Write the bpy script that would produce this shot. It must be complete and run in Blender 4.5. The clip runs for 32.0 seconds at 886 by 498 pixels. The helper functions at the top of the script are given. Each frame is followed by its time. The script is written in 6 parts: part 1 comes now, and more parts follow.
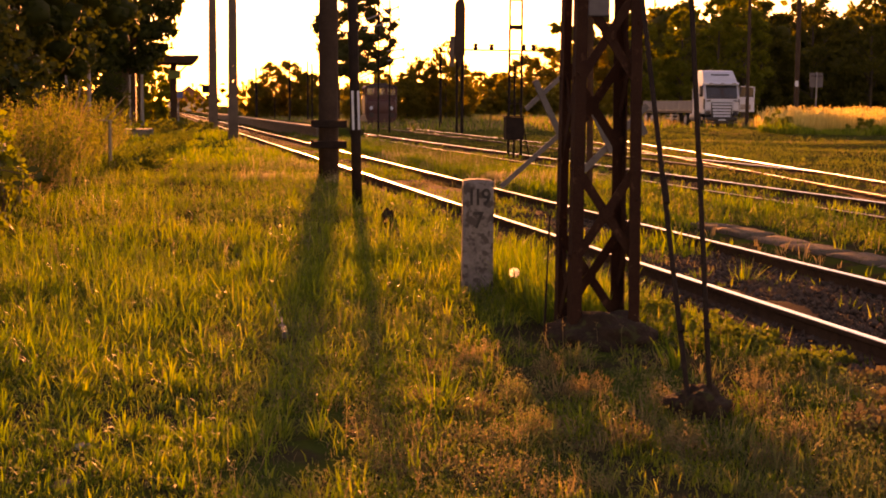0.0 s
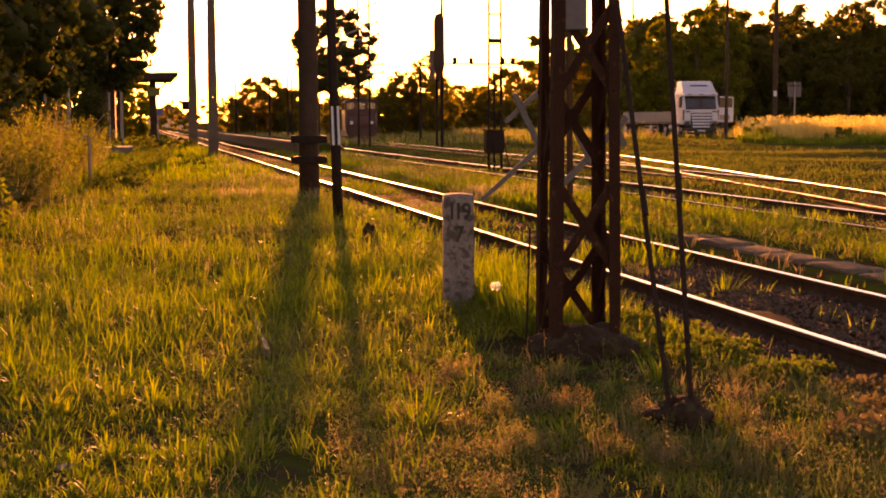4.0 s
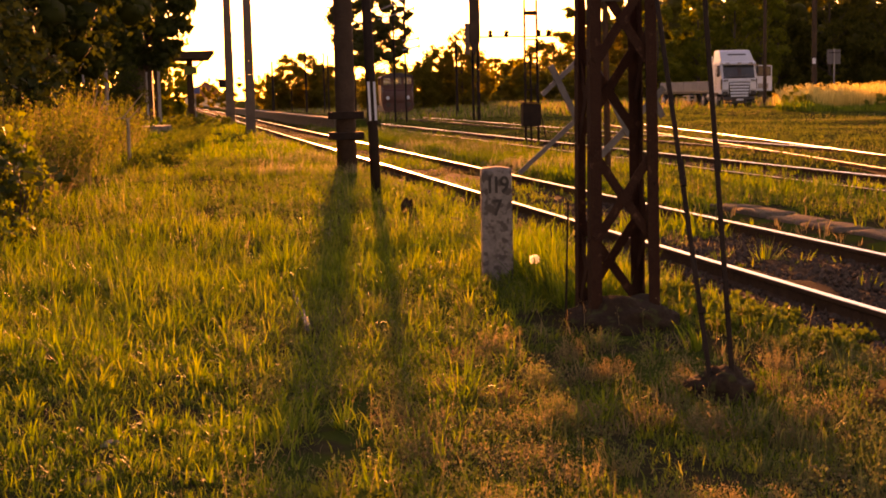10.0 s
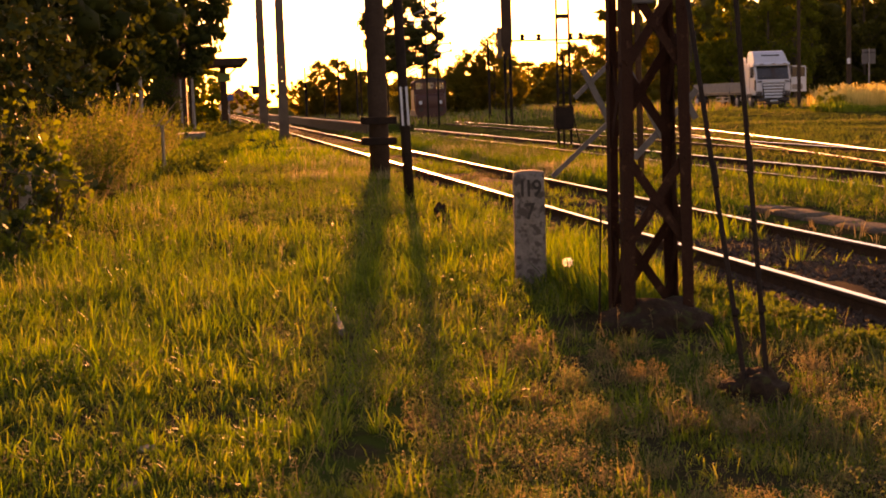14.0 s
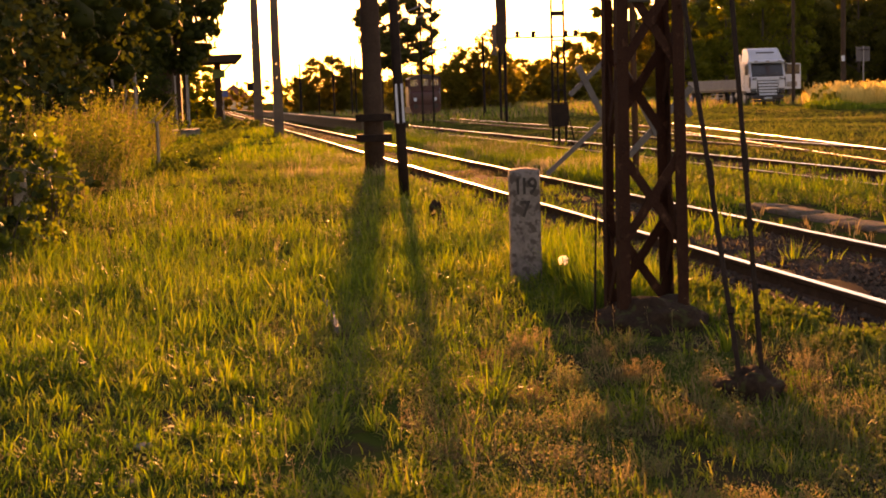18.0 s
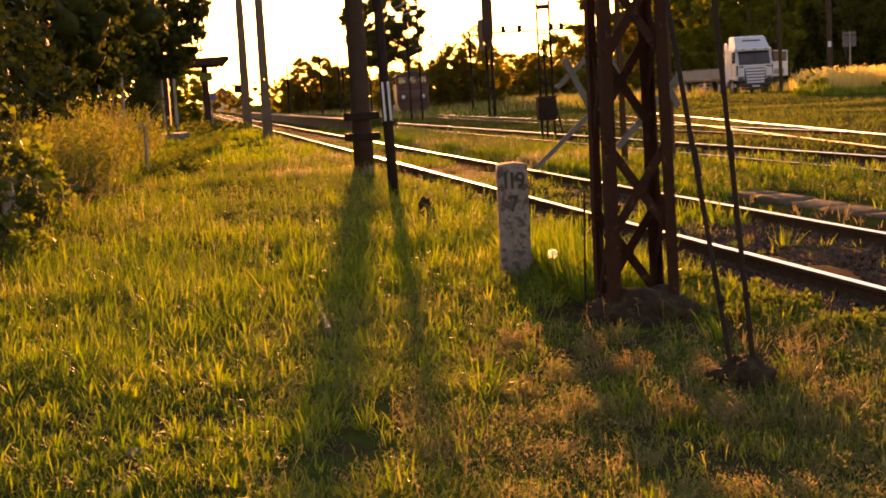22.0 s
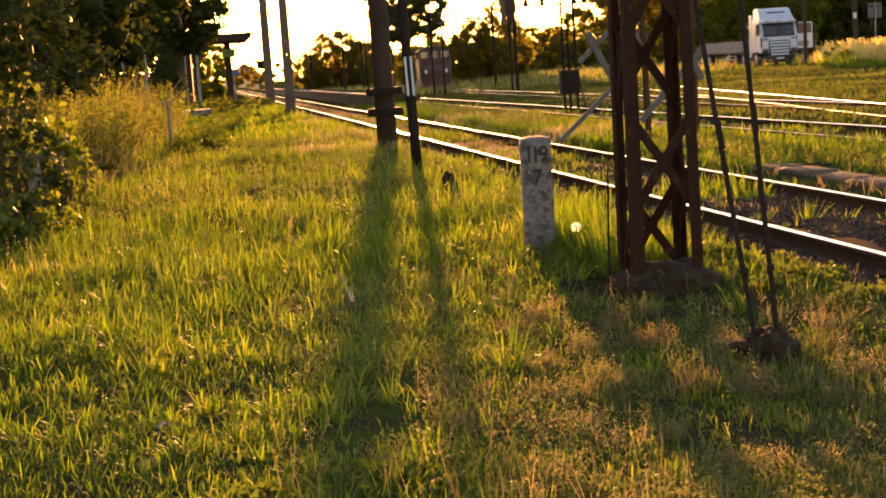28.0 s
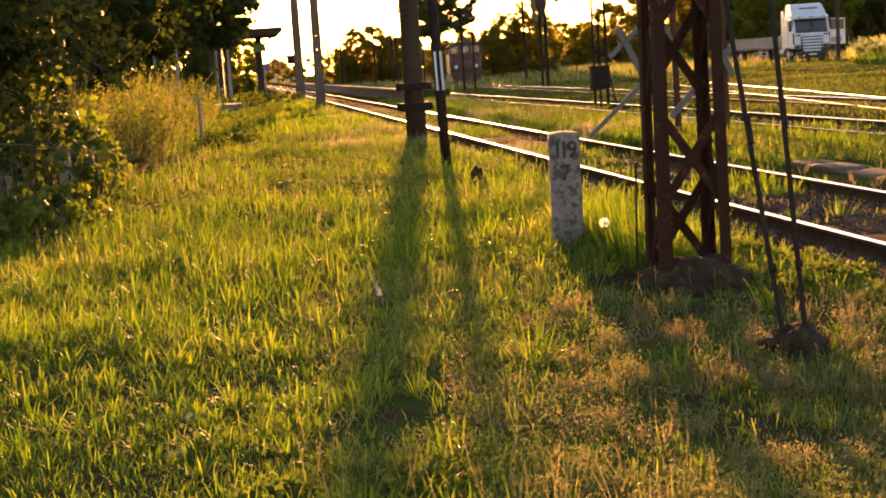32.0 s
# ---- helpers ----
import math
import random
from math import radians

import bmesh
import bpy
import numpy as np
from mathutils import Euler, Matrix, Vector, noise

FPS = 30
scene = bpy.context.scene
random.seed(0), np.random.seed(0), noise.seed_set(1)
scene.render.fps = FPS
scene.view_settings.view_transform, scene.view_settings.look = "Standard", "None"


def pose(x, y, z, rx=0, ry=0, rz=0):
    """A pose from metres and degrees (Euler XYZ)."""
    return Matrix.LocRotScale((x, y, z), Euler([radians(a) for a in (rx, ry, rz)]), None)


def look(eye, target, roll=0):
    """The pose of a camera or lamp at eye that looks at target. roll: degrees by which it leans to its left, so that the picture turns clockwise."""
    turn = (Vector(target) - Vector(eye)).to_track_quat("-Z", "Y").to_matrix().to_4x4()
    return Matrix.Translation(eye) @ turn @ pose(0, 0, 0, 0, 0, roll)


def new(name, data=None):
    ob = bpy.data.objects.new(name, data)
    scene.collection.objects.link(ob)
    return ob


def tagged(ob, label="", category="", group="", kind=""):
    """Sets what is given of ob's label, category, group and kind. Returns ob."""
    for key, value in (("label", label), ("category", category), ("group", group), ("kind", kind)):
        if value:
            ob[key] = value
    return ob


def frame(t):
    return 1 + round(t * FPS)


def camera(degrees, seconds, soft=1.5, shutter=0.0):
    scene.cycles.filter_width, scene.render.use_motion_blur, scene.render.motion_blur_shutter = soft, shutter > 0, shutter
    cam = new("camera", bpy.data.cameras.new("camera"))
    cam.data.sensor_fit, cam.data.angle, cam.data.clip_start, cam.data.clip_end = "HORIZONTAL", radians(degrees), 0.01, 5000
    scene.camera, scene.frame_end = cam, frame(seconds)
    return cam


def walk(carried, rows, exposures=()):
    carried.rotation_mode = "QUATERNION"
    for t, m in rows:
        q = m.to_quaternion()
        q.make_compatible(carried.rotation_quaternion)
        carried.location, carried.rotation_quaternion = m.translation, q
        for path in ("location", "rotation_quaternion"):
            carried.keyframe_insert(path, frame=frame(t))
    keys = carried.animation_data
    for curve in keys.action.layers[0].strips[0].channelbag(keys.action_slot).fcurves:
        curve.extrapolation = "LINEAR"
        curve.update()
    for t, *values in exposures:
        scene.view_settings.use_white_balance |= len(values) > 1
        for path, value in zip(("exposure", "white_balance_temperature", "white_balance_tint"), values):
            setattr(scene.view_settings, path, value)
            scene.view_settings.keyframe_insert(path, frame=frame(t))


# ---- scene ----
cam = camera(34.82, 32.0, soft=1.9)


def view(x, y, z, turn, tilt, lean):
    return pose(x, y, z, 0, 0, turn) @ pose(0, 0, 0, 90 + tilt) @ pose(0, 0, 0, 0, 0, lean)


PATH = [  # seconds, eye, turn to the left, tilt up, lean
    (0.0, -4.404, 0.061, 1.468, -11.544, -5.720, 0.411),
    (0.5, -4.405, 0.061, 1.469, -11.838, -5.883, 0.277),
    (1.0, -4.408, 0.048, 1.471, -12.100, -6.179, 0.180),
    (1.5, -4.396, 0.064, 1.469, -12.178, -6.050, -0.055),
    (2.0, -4.403, 0.047, 1.473, -12.186, -6.032, -0.171),
    (2.5, -4.405, 0.042, 1.470, -12.221, -6.203, -0.182),
    (3.0, -4.404, 0.031, 1.474, -12.331, -5.789, -0.189),
    (3.5, -4.395, 0.050, 1.475, -12.297, -5.083, -0.278),
    (5.5, -4.417, 0.029, 1.480, -11.821, -5.798, 0.060),
    (6.0, -4.413, 0.031, 1.481, -11.190, -5.961, 0.004),
    (6.5, -4.407, 0.020, 1.479, -11.231, -6.140, -0.225),
    (7.0, -4.406, 0.027, 1.479, -11.044, -5.893, -0.587),
    (7.5, -4.410, 0.017, 1.479, -10.570, -5.887, -0.893),
    (8.0, -4.401, 0.033, 1.480, -10.729, -5.787, -1.089),
    (8.5, -4.403, 0.030, 1.478, -10.315, -5.973, -1.156),
    (9.0, -4.406, 0.018, 1.480, -10.220, -5.955, -1.382),
    (9.5, -4.402, 0.022, 1.477, -10.441, -5.901, -1.408),
    (10.0, -4.404, 0.026, 1.477, -10.692, -6.196, -1.281),
    (10.5, -4.401, 0.027, 1.478, -10.891, -6.282, -1.403),
    (11.0, -4.402, 0.031, 1.473, -10.950, -6.284, -1.406),
    (11.5, -4.399, 0.034, 1.472, -11.217, -6.806, -1.379),
    (12.0, -4.393, 0.036, 1.476, -11.022, -7.596, -1.549),
    (12.5, -4.400, 0.031, 1.472, -9.692, -6.882, -1.628),
    (13.0, -4.396, 0.031, 1.474, -9.501, -6.158, -1.824),
    (13.5, -4.399, 0.017, 1.477, -9.455, -6.080, -1.884),
    (14.0, -4.400, 0.011, 1.476, -9.314, -5.982, -1.897),
    (14.5, -4.402, 0.012, 1.476, -9.388, -6.055, -1.889),
    (16.5, -4.408, 0.001, 1.482, -9.215, -6.561, -2.102),
    (17.0, -4.412, 0.002, 1.483, -9.556, -6.416, -1.981),
    (17.5, -4.410, 0.005, 1.484, -9.383, -6.344, -1.949),
    (18.0, -4.410, 0.001, 1.485, -9.536, -6.122, -1.810),
    (18.5, -4.402, 0.001, 1.483, -9.453, -6.704, -1.986),
    (19.0, -4.399, 0.002, 1.483, -9.721, -6.843, -2.179),
    (19.5, -4.400, 0.009, 1.482, -9.668, -6.877, -2.278),
    (20.0, -4.400, -0.001, 1.484, -9.856, -6.383, -2.367),
    (20.5, -4.395, 0.005, 1.487, -9.854, -5.499, -2.776),
    (21.0, -4.389, 0.009, 1.483, -9.772, -5.437, -3.141),
    (21.5, -4.388, 0.005, 1.484, -9.753, -5.806, -3.332),
    (22.0, -4.383, 0.013, 1.483, -9.826, -6.274, -3.389),
    (22.5, -4.382, 0.006, 1.483, -9.529, -6.887, -3.560),
    (23.0, -4.384, 0.000, 1.488, -9.243, -6.698, -3.676),
    (23.5, -4.392, -0.003, 1.485, -8.763, -6.787, -3.753),
    (24.0, -4.392, 0.005, 1.485, -9.095, -6.961, -3.851),
    (24.5, -4.393, 0.003, 1.486, -9.376, -7.267, -3.885),
    (26.5, -4.389, -0.014, 1.482, -9.229, -6.789, -3.990),
    (27.0, -4.383, -0.017, 1.484, -8.645, -6.809, -3.895),
    (27.5, -4.388, -0.012, 1.482, -8.745, -6.976, -3.855),
    (28.0, -4.390, -0.012, 1.480, -8.806, -7.223, -3.814),
    (28.5, -4.386, -0.007, 1.482, -8.763, -7.536, -3.770),
    (29.0, -4.387, -0.012, 1.480, -8.706, -7.741, -3.734),
    (29.5, -4.389, -0.017, 1.479, -8.426, -7.642, -3.833),
    (30.0, -4.390, -0.022, 1.477, -8.415, -7.179, -3.732),
    (30.5, -4.387, -0.012, 1.478, -8.148, -6.978, -3.631),
    (31.0, -4.386, -0.016, 1.477, -8.063, -6.856, -3.518),
    (31.5, -4.386, -0.020, 1.479, -7.917, -7.246, -3.586),
    (32.0, -4.378, -0.015, 1.475, -7.592, -7.337, -3.650),
]
EXPOSURES = [(0.0, 1.35, 13460, 78), (6.0, 1.40, 13460, 76), (8.0, 1.20, 13460, 75), (9.0, 1.30, 13460, 75), (11.0, 1.61, 13170, 73), (12.0, 1.91, 12590, 70), (13.0, 1.61, 12126, 68), (14.0, 1.26, 11720, 65), (17.0, 1.66, 11140, 59), (18.0, 1.51, 10966, 57), (19.0, 1.71, 10850, 56), (20.0, 1.71, 10850, 55), (21.0, 1.36, 10850, 55), (23.0, 1.91, 10560, 51), (24.0, 1.96, 10270, 48), (27.0, 1.76, 9124, 41), (28.0, 1.91, 9008, 41), (29.0, 2.06, 8950, 40), (31.0, 1.96, 8660, 39), (32.0, 2.06, 8660, 38)]
walk(cam, [(row[0], view(*row[1:])) for row in PATH], EXPOSURES)

# ---- light ----
SUN_UP, SUN_TURN = 5.5, 7.42
world = bpy.data.worlds.new("evening_sky")
scene.world = world
world.use_nodes = True
wn = world.node_tree.nodes
sky = wn.new("ShaderNodeTexSky")
sky.sky_type = "NISHITA"
sky.sun_disc = False
sky.sun_elevation = radians(SUN_UP)
sky.sun_rotation = radians(SUN_TURN)
sky.dust_density = 0.8
sky.ozone_density = 1.6
world.node_tree.links.new(sky.outputs[0], wn["Background"].inputs[0])
wn["Background"].inputs[1].default_value = 0.15
sun = new("sun", bpy.data.lights.new("sun", "SUN"))
sun.data.energy = 5.0
sun.data.angle = radians(0.8)
sun.data.color = (1.0, 0.53, 0.19)
su, st = radians(SUN_UP), radians(SUN_TURN)
SUN_WAY = Vector((math.sin(st) * math.cos(su), math.cos(st) * math.cos(su), math.sin(su)))
sun.matrix_world = look(SUN_WAY * 50, (0, 0, 0))

# ---- materials ----


def surface(name, a, b, scale=4.0, rough=0.8, metal=0.0, bump=0.3, fine=12.0, c=None, patch=0.5, piece=0.0, spec=0.5):
    """A weathered solid: two colours mixed by coarse and fine noise, a third in patches."""
    m = bpy.data.materials.new(name)
    m.use_nodes = True
    t = m.node_tree
    n, l = t.nodes, t.links
    bs = n["Principled BSDF"]
    co = n.new("ShaderNodeTexCoord")
    coarse = n.new("ShaderNodeTexNoise")
    coarse.inputs["Scale"].default_value = scale
    coarse.inputs["Detail"].default_value = 6
    small = n.new("ShaderNodeTexNoise")
    small.inputs["Scale"].default_value = scale * fine
    small.inputs["Detail"].default_value = 4
    for x in (coarse, small):
        l.new(co.outputs["Object"], x.inputs["Vector"])
    mix = n.new("ShaderNodeMix")
    mix.data_type = "RGBA"
    mix.inputs["A"].default_value = (*a, 1)
    mix.inputs["B"].default_value = (*b, 1)
    add = n.new("ShaderNodeMath")
    add.operation = "MULTIPLY_ADD"
    add.inputs[1].default_value = 0.5
    l.new(small.outputs[0], add.inputs[0])
    half = n.new("ShaderNodeMath")
    half.operation = "MULTIPLY"
    half.inputs[1].default_value = 0.5
    l.new(coarse.outputs[0], half.inputs[0])
    l.new(half.outputs[0], add.inputs[2])
    ramp = n.new("ShaderNodeMapRange")
    ramp.inputs["From Min"].default_value = 0.36
    ramp.inputs["From Max"].default_value = 0.64
    l.new(add.outputs[0], ramp.inputs["Value"])
    l.new(ramp.outputs[0], mix.inputs["Factor"])
    out = mix.outputs["Result"]
    if c:
        spot = n.new("ShaderNodeTexNoise")
        spot.inputs["Scale"].default_value = scale * 2.3
        spot.inputs["Detail"].default_value = 8
        l.new(co.outputs["Object"], spot.inputs["Vector"])
        cut = n.new("ShaderNodeMapRange")
        cut.inputs["From Min"].default_value = patch
        cut.inputs["From Max"].default_value = patch + 0.08
        l.new(spot.outputs[0], cut.inputs["Value"])
        second = n.new("ShaderNodeMix")
        second.data_type = "RGBA"
        second.inputs["B"].default_value = (*c, 1)
        l.new(out, second.inputs["A"])
        l.new(cut.outputs[0], second.inputs["Factor"])
        out = second.outputs["Result"]
    if piece:
        info = n.new("ShaderNodeObjectInfo")
        hue = n.new("ShaderNodeHueSaturation")
        span = n.new("ShaderNodeMapRange")
        span.inputs["To Min"].default_value = 1 - piece
        span.inputs["To Max"].default_value = 1 + piece
        l.new(info.outputs["Random"], span.inputs["Value"])
        l.new(span.outputs[0], hue.inputs["Value"])
        l.new(out, hue.inputs["Color"])
        out = hue.outputs["Color"]
    l.new(out, bs.inputs["Base Color"])
    bs.inputs["Roughness"].default_value = rough
    bs.inputs["Metallic"].default_value = metal
    bs.inputs["Specular IOR Level"].default_value = spec
    if bump:
        bp = n.new("ShaderNodeBump")
        bp.inputs["Strength"].default_value = bump
        bp.inputs["Distance"].default_value = 0.02
        l.new(add.outputs[0], bp.inputs["Height"])
        l.new(bp.outputs[0], bs.inputs["Normal"])
    return m


def leafy(name, colours, glow=0.5, patch=0.6, rough=0.65, gloss=0.12):
    """Thin leaves and blades: gloss on top, light passing through; colours vary by piece and by patch."""
    m = bpy.data.materials.new(name)
    m.use_nodes = True
    t = m.node_tree
    n, l = t.nodes, t.links
    bs = n["Principled BSDF"]
    geo = n.new("ShaderNodeNewGeometry")
    co = n.new("ShaderNodeTexCoord")
    big = n.new("ShaderNodeTexNoise")
    big.inputs["Scale"].default_value = patch
    big.inputs["Detail"].default_value = 5
    l.new(co.outputs["Object"], big.inputs["Vector"])
    add = n.new("ShaderNodeMath")
    add.operation = "MULTIPLY_ADD"
    add.inputs[1].default_value = 0.55
    l.new(geo.outputs["Random Per Island"], add.inputs[0])
    spread = n.new("ShaderNodeMapRange")
    spread.inputs["From Min"].default_value = 0.3
    spread.inputs["From Max"].default_value = 0.7
    spread.inputs["To Max"].default_value = 0.45
    l.new(big.outputs[0], spread.inputs["Value"])
    l.new(spread.outputs[0], add.inputs[2])
    ramp = n.new("ShaderNodeValToRGB")
    e = ramp.color_ramp.elements
    for i, col in enumerate(colours):
        at = i / (len(colours) - 1)
        q = e[0] if i == 0 else e[len(e) - 1] if i == len(colours) - 1 else e.new(at)
        q.position = at
        q.color = (*col, 1)
    l.new(add.outputs[0], ramp.inputs[0])
    l.new(ramp.outputs[0], bs.inputs["Base Color"])
    bs.inputs["Roughness"].default_value = rough
    bs.inputs["Specular IOR Level"].default_value = gloss
    tr = n.new("ShaderNodeBsdfTranslucent")
    hue = n.new("ShaderNodeHueSaturation")
    hue.inputs["Saturation"].default_value = 1.1
    hue.inputs["Value"].default_value = 1.9
    l.new(ramp.outputs[0], hue.inputs["Color"])
    l.new(hue.outputs[0], tr.inputs["Color"])
    ms = n.new("ShaderNodeMixShader")
    ms.inputs[0].default_value = glow
    l.new(bs.outputs[0], ms.inputs[1])
    l.new(tr.outputs[0], ms.inputs[2])
    l.new(ms.outputs[0], n["Material Output"].inputs["Surface"])
    return m


def glass(name, tint=(0.8, 0.85, 0.85), rough=0.05):
    m = bpy.data.materials.new(name)
    m.use_nodes = True
    bs = m.node_tree.nodes["Principled BSDF"]
    bs.inputs["Base Color"].default_value = (*tint, 1)
    bs.inputs["Roughness"].default_value = rough
    bs.inputs["Transmission Weight"].default_value = 0.85
    return m


SOIL = surface("soil_and_moss", (0.034, 0.031, 0.016), (0.056, 0.053, 0.026), 0.8, 0.95, 0, 0.6, 30, (0.040, 0.066, 0.015), 0.45, spec=0.0)
BALLAST = surface("old_ballast", (0.024, 0.017, 0.012), (0.046, 0.033, 0.024), 3.0, 0.95, 0, 0.9, 14, (0.03, 0.028, 0.015), 0.55, spec=0.02)
STONE = surface("ballast_stone", (0.050, 0.035, 0.026), (0.11, 0.08, 0.06), 9.0, 0.9, 0, 0.4, 6, spec=0.12)
RAILTOP = surface("polished_rail_head", (0.72, 0.70, 0.68), (0.80, 0.78, 0.76), 6.0, 0.30, 1.0, 0.02, 10)
RUST = surface("rusty_rail", (0.055, 0.030, 0.019), (0.10, 0.055, 0.033), 8.0, 0.85, 0.0, 0.4, 8, spec=0.1)
RUSTHEAD = surface("dull_rail_head", (0.30, 0.22, 0.16), (0.45, 0.36, 0.26), 3.0, 0.48, 0.9, 0.05, 10)
MASTPAINT = surface("old_brown_mast_paint", (0.030, 0.012, 0.008), (0.046, 0.020, 0.012), 7.0, 0.8, 0.0, 0.35, 9, (0.085, 0.040, 0.024), 0.62, spec=0.12)
CONCRETE = surface("rough_concrete", (0.20, 0.18, 0.15), (0.33, 0.30, 0.26), 5.0, 0.9, 0, 0.6, 10, (0.10, 0.10, 0.06), 0.58)
DIRTCONC = surface("earthy_concrete", (0.10, 0.078, 0.06), (0.17, 0.135, 0.105), 6.0, 0.95, 0, 0.9, 8, (0.06, 0.07, 0.03), 0.55, spec=0.12)
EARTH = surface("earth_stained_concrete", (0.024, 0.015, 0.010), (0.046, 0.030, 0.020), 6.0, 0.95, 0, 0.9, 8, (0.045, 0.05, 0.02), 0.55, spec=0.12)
WHITEWASH = surface("flaking_whitewash", (0.12, 0.112, 0.108), (0.23, 0.215, 0.205), 7.0, 0.85, 0, 0.7, 6, (0.075, 0.066, 0.06), 0.52)
TAR = surface("tarred_wood", (0.042, 0.026, 0.019), (0.08, 0.053, 0.038), 3.0, 0.75, 0, 0.6, 14, spec=0.12)
GREYWOOD = surface("weathered_board", (0.075, 0.072, 0.07), (0.13, 0.122, 0.115), 5.0, 0.6, 0, 0.3, 9, (0.09, 0.075, 0.06), 0.6)
POLECONC = surface("pole_concrete", (0.11, 0.078, 0.056), (0.18, 0.135, 0.10), 2.0, 0.85, 0, 0.4, 12)
GALV = surface("dull_galvanised", (0.20, 0.21, 0.22), (0.29, 0.30, 0.31), 4.0, 0.5, 0.5, 0.1, 9)
DARKIRON = surface("dark_iron", (0.018, 0.012, 0.010), (0.036, 0.024, 0.018), 6.0, 0.75, 0.0, 0.3, 9, spec=0.12)
INK = surface("black_paint", (0.02, 0.02, 0.02), (0.05, 0.045, 0.04), 14.0, 0.8, 0, 0.1, 6)
WHITEPAINT = surface("white_lacquer", (0.45, 0.55, 0.66), (0.52, 0.62, 0.73), 2.0, 0.3, 0, 0.02, 9)
TRAILERSIDE = surface("dusty_trailer_board", (0.15, 0.15, 0.155), (0.23, 0.23, 0.23), 2.0, 0.6, 0, 0.05, 9)
BLACKPLASTIC = surface("black_plastic", (0.018, 0.018, 0.02), (0.03, 0.03, 0.032), 5.0, 0.5, 0, 0.05, 9)
RUBBER = surface("tyre_rubber", (0.02, 0.02, 0.02), (0.04, 0.038, 0.035), 6.0, 0.85, 0, 0.2, 9)
WINDSCREEN = surface("dark_tinted_pane", (0.03, 0.04, 0.05), (0.04, 0.05, 0.06), 1.0, 0.08, 0, 0, 4)
LOCORED = surface("faded_locomotive_red", (0.060, 0.018, 0.014), (0.10, 0.030, 0.022), 1.5, 0.5, 0, 0.1, 12)
LOCODARK = surface("locomotive_underframe", (0.04, 0.03, 0.028), (0.07, 0.05, 0.045), 2.0, 0.7, 0.1, 0.1, 12)
SIGNBACK = surface("grey_sign_back", (0.085, 0.085, 0.095), (0.12, 0.12, 0.13), 2.0, 0.6, 0.2, 0.05, 9)
PANE = glass("window_pane")
PLASTER = surface("cream_plaster", (0.62, 0.52, 0.34), (0.72, 0.62, 0.42), 1.2, 0.9, 0, 0.2, 20)
ROOFTILE = surface("red_roof_tile", (0.20, 0.07, 0.045), (0.30, 0.12, 0.07), 2.0, 0.8, 0, 0.3, 12)
BARK = surface("bark", (0.06, 0.045, 0.032), (0.12, 0.09, 0.065), 6.0, 0.95, 0, 0.9, 5)
STRAW = surface("pale_split_wood", (0.34, 0.27, 0.17), (0.46, 0.38, 0.26), 6.0, 0.8, 0, 0.3, 9)
GREENPLATE = surface("green_sign_enamel", (0.12, 0.24, 0.07), (0.15, 0.28, 0.09), 3.0, 0.5, 0, 0.05, 9)
BLUEPLATE = surface("blue_sign_enamel", (0.04, 0.10, 0.32), (0.06, 0.13, 0.38), 3.0, 0.5, 0, 0.05, 9)
GRASS = leafy("meadow_grass", [(0.018, 0.042, 0.008), (0.050, 0.098, 0.015), (0.105, 0.165, 0.024), (0.165, 0.20, 0.034), (0.25, 0.235, 0.075)], 0.55, 0.7, 0.55, 0.2)
FIELDGRASS = leafy("coarse_field_grass", [(0.030, 0.050, 0.012), (0.056, 0.082, 0.017), (0.095, 0.115, 0.027), (0.15, 0.14, 0.052)], 0.5, 0.3, 0.7, 0.1)
THATCH = leafy("old_thatch", [(0.050, 0.046, 0.024), (0.075, 0.068, 0.034), (0.12, 0.095, 0.052), (0.15, 0.13, 0.06)], 0.3, 1.2, 0.8, 0.1)
DRYGRASS = leafy("dry_grass", [(0.12, 0.105, 0.048), (0.18, 0.15, 0.072), (0.235, 0.195, 0.105), (0.16, 0.125, 0.06)], 0.4, 1.2, 0.75, 0.1)
HERB = leafy("low_herb_leaf", [(0.045, 0.078, 0.022), (0.075, 0.11, 0.034), (0.11, 0.13, 0.048), (0.15, 0.138, 0.062), (0.135, 0.112, 0.058)], 0.38, 1.6)
PALEGRASS = leafy("bleached_grass", [(0.20, 0.175, 0.095), (0.29, 0.255, 0.15), (0.38, 0.34, 0.22)], 0.45, 0.6, 0.7, 0.1)
REED = leafy("ripe_reed", [(0.28, 0.23, 0.075), (0.46, 0.38, 0.15), (0.62, 0.53, 0.25)], 0.55, 0.4, 0.7, 0.1)
WEED = leafy("broad_weed_leaf", [(0.045, 0.075, 0.016), (0.078, 0.108, 0.022), (0.13, 0.145, 0.034)], 0.45, 1.5)
REDWEED = leafy("reddish_weed_leaf", [(0.10, 0.076, 0.040), (0.155, 0.122, 0.058), (0.12, 0.112, 0.045)], 0.25, 1.5)
# Shade is put into the first maple leaf's colour, sunlight into the second's.
SHADEMAPLE = leafy("shaded_maple_leaf", [(0.016, 0.028, 0.010), (0.026, 0.043, 0.012), (0.044, 0.064, 0.016)], 0.12, 0.9)
SUNMAPLE = leafy("sunlit_maple_leaf", [(0.05, 0.078, 0.016), (0.085, 0.118, 0.020), (0.14, 0.16, 0.030)], 0.6, 1.4, 0.45, 0.5)
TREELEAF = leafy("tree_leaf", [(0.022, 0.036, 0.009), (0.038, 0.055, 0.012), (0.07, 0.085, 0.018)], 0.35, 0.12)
# Haze over the far trees is put into this lighter, golden leaf colour.
WOODLEAF = leafy("hazed_wood_leaf", [(0.09, 0.085, 0.018), (0.14, 0.125, 0.026), (0.20, 0.165, 0.04)], 0.78, 0.08)
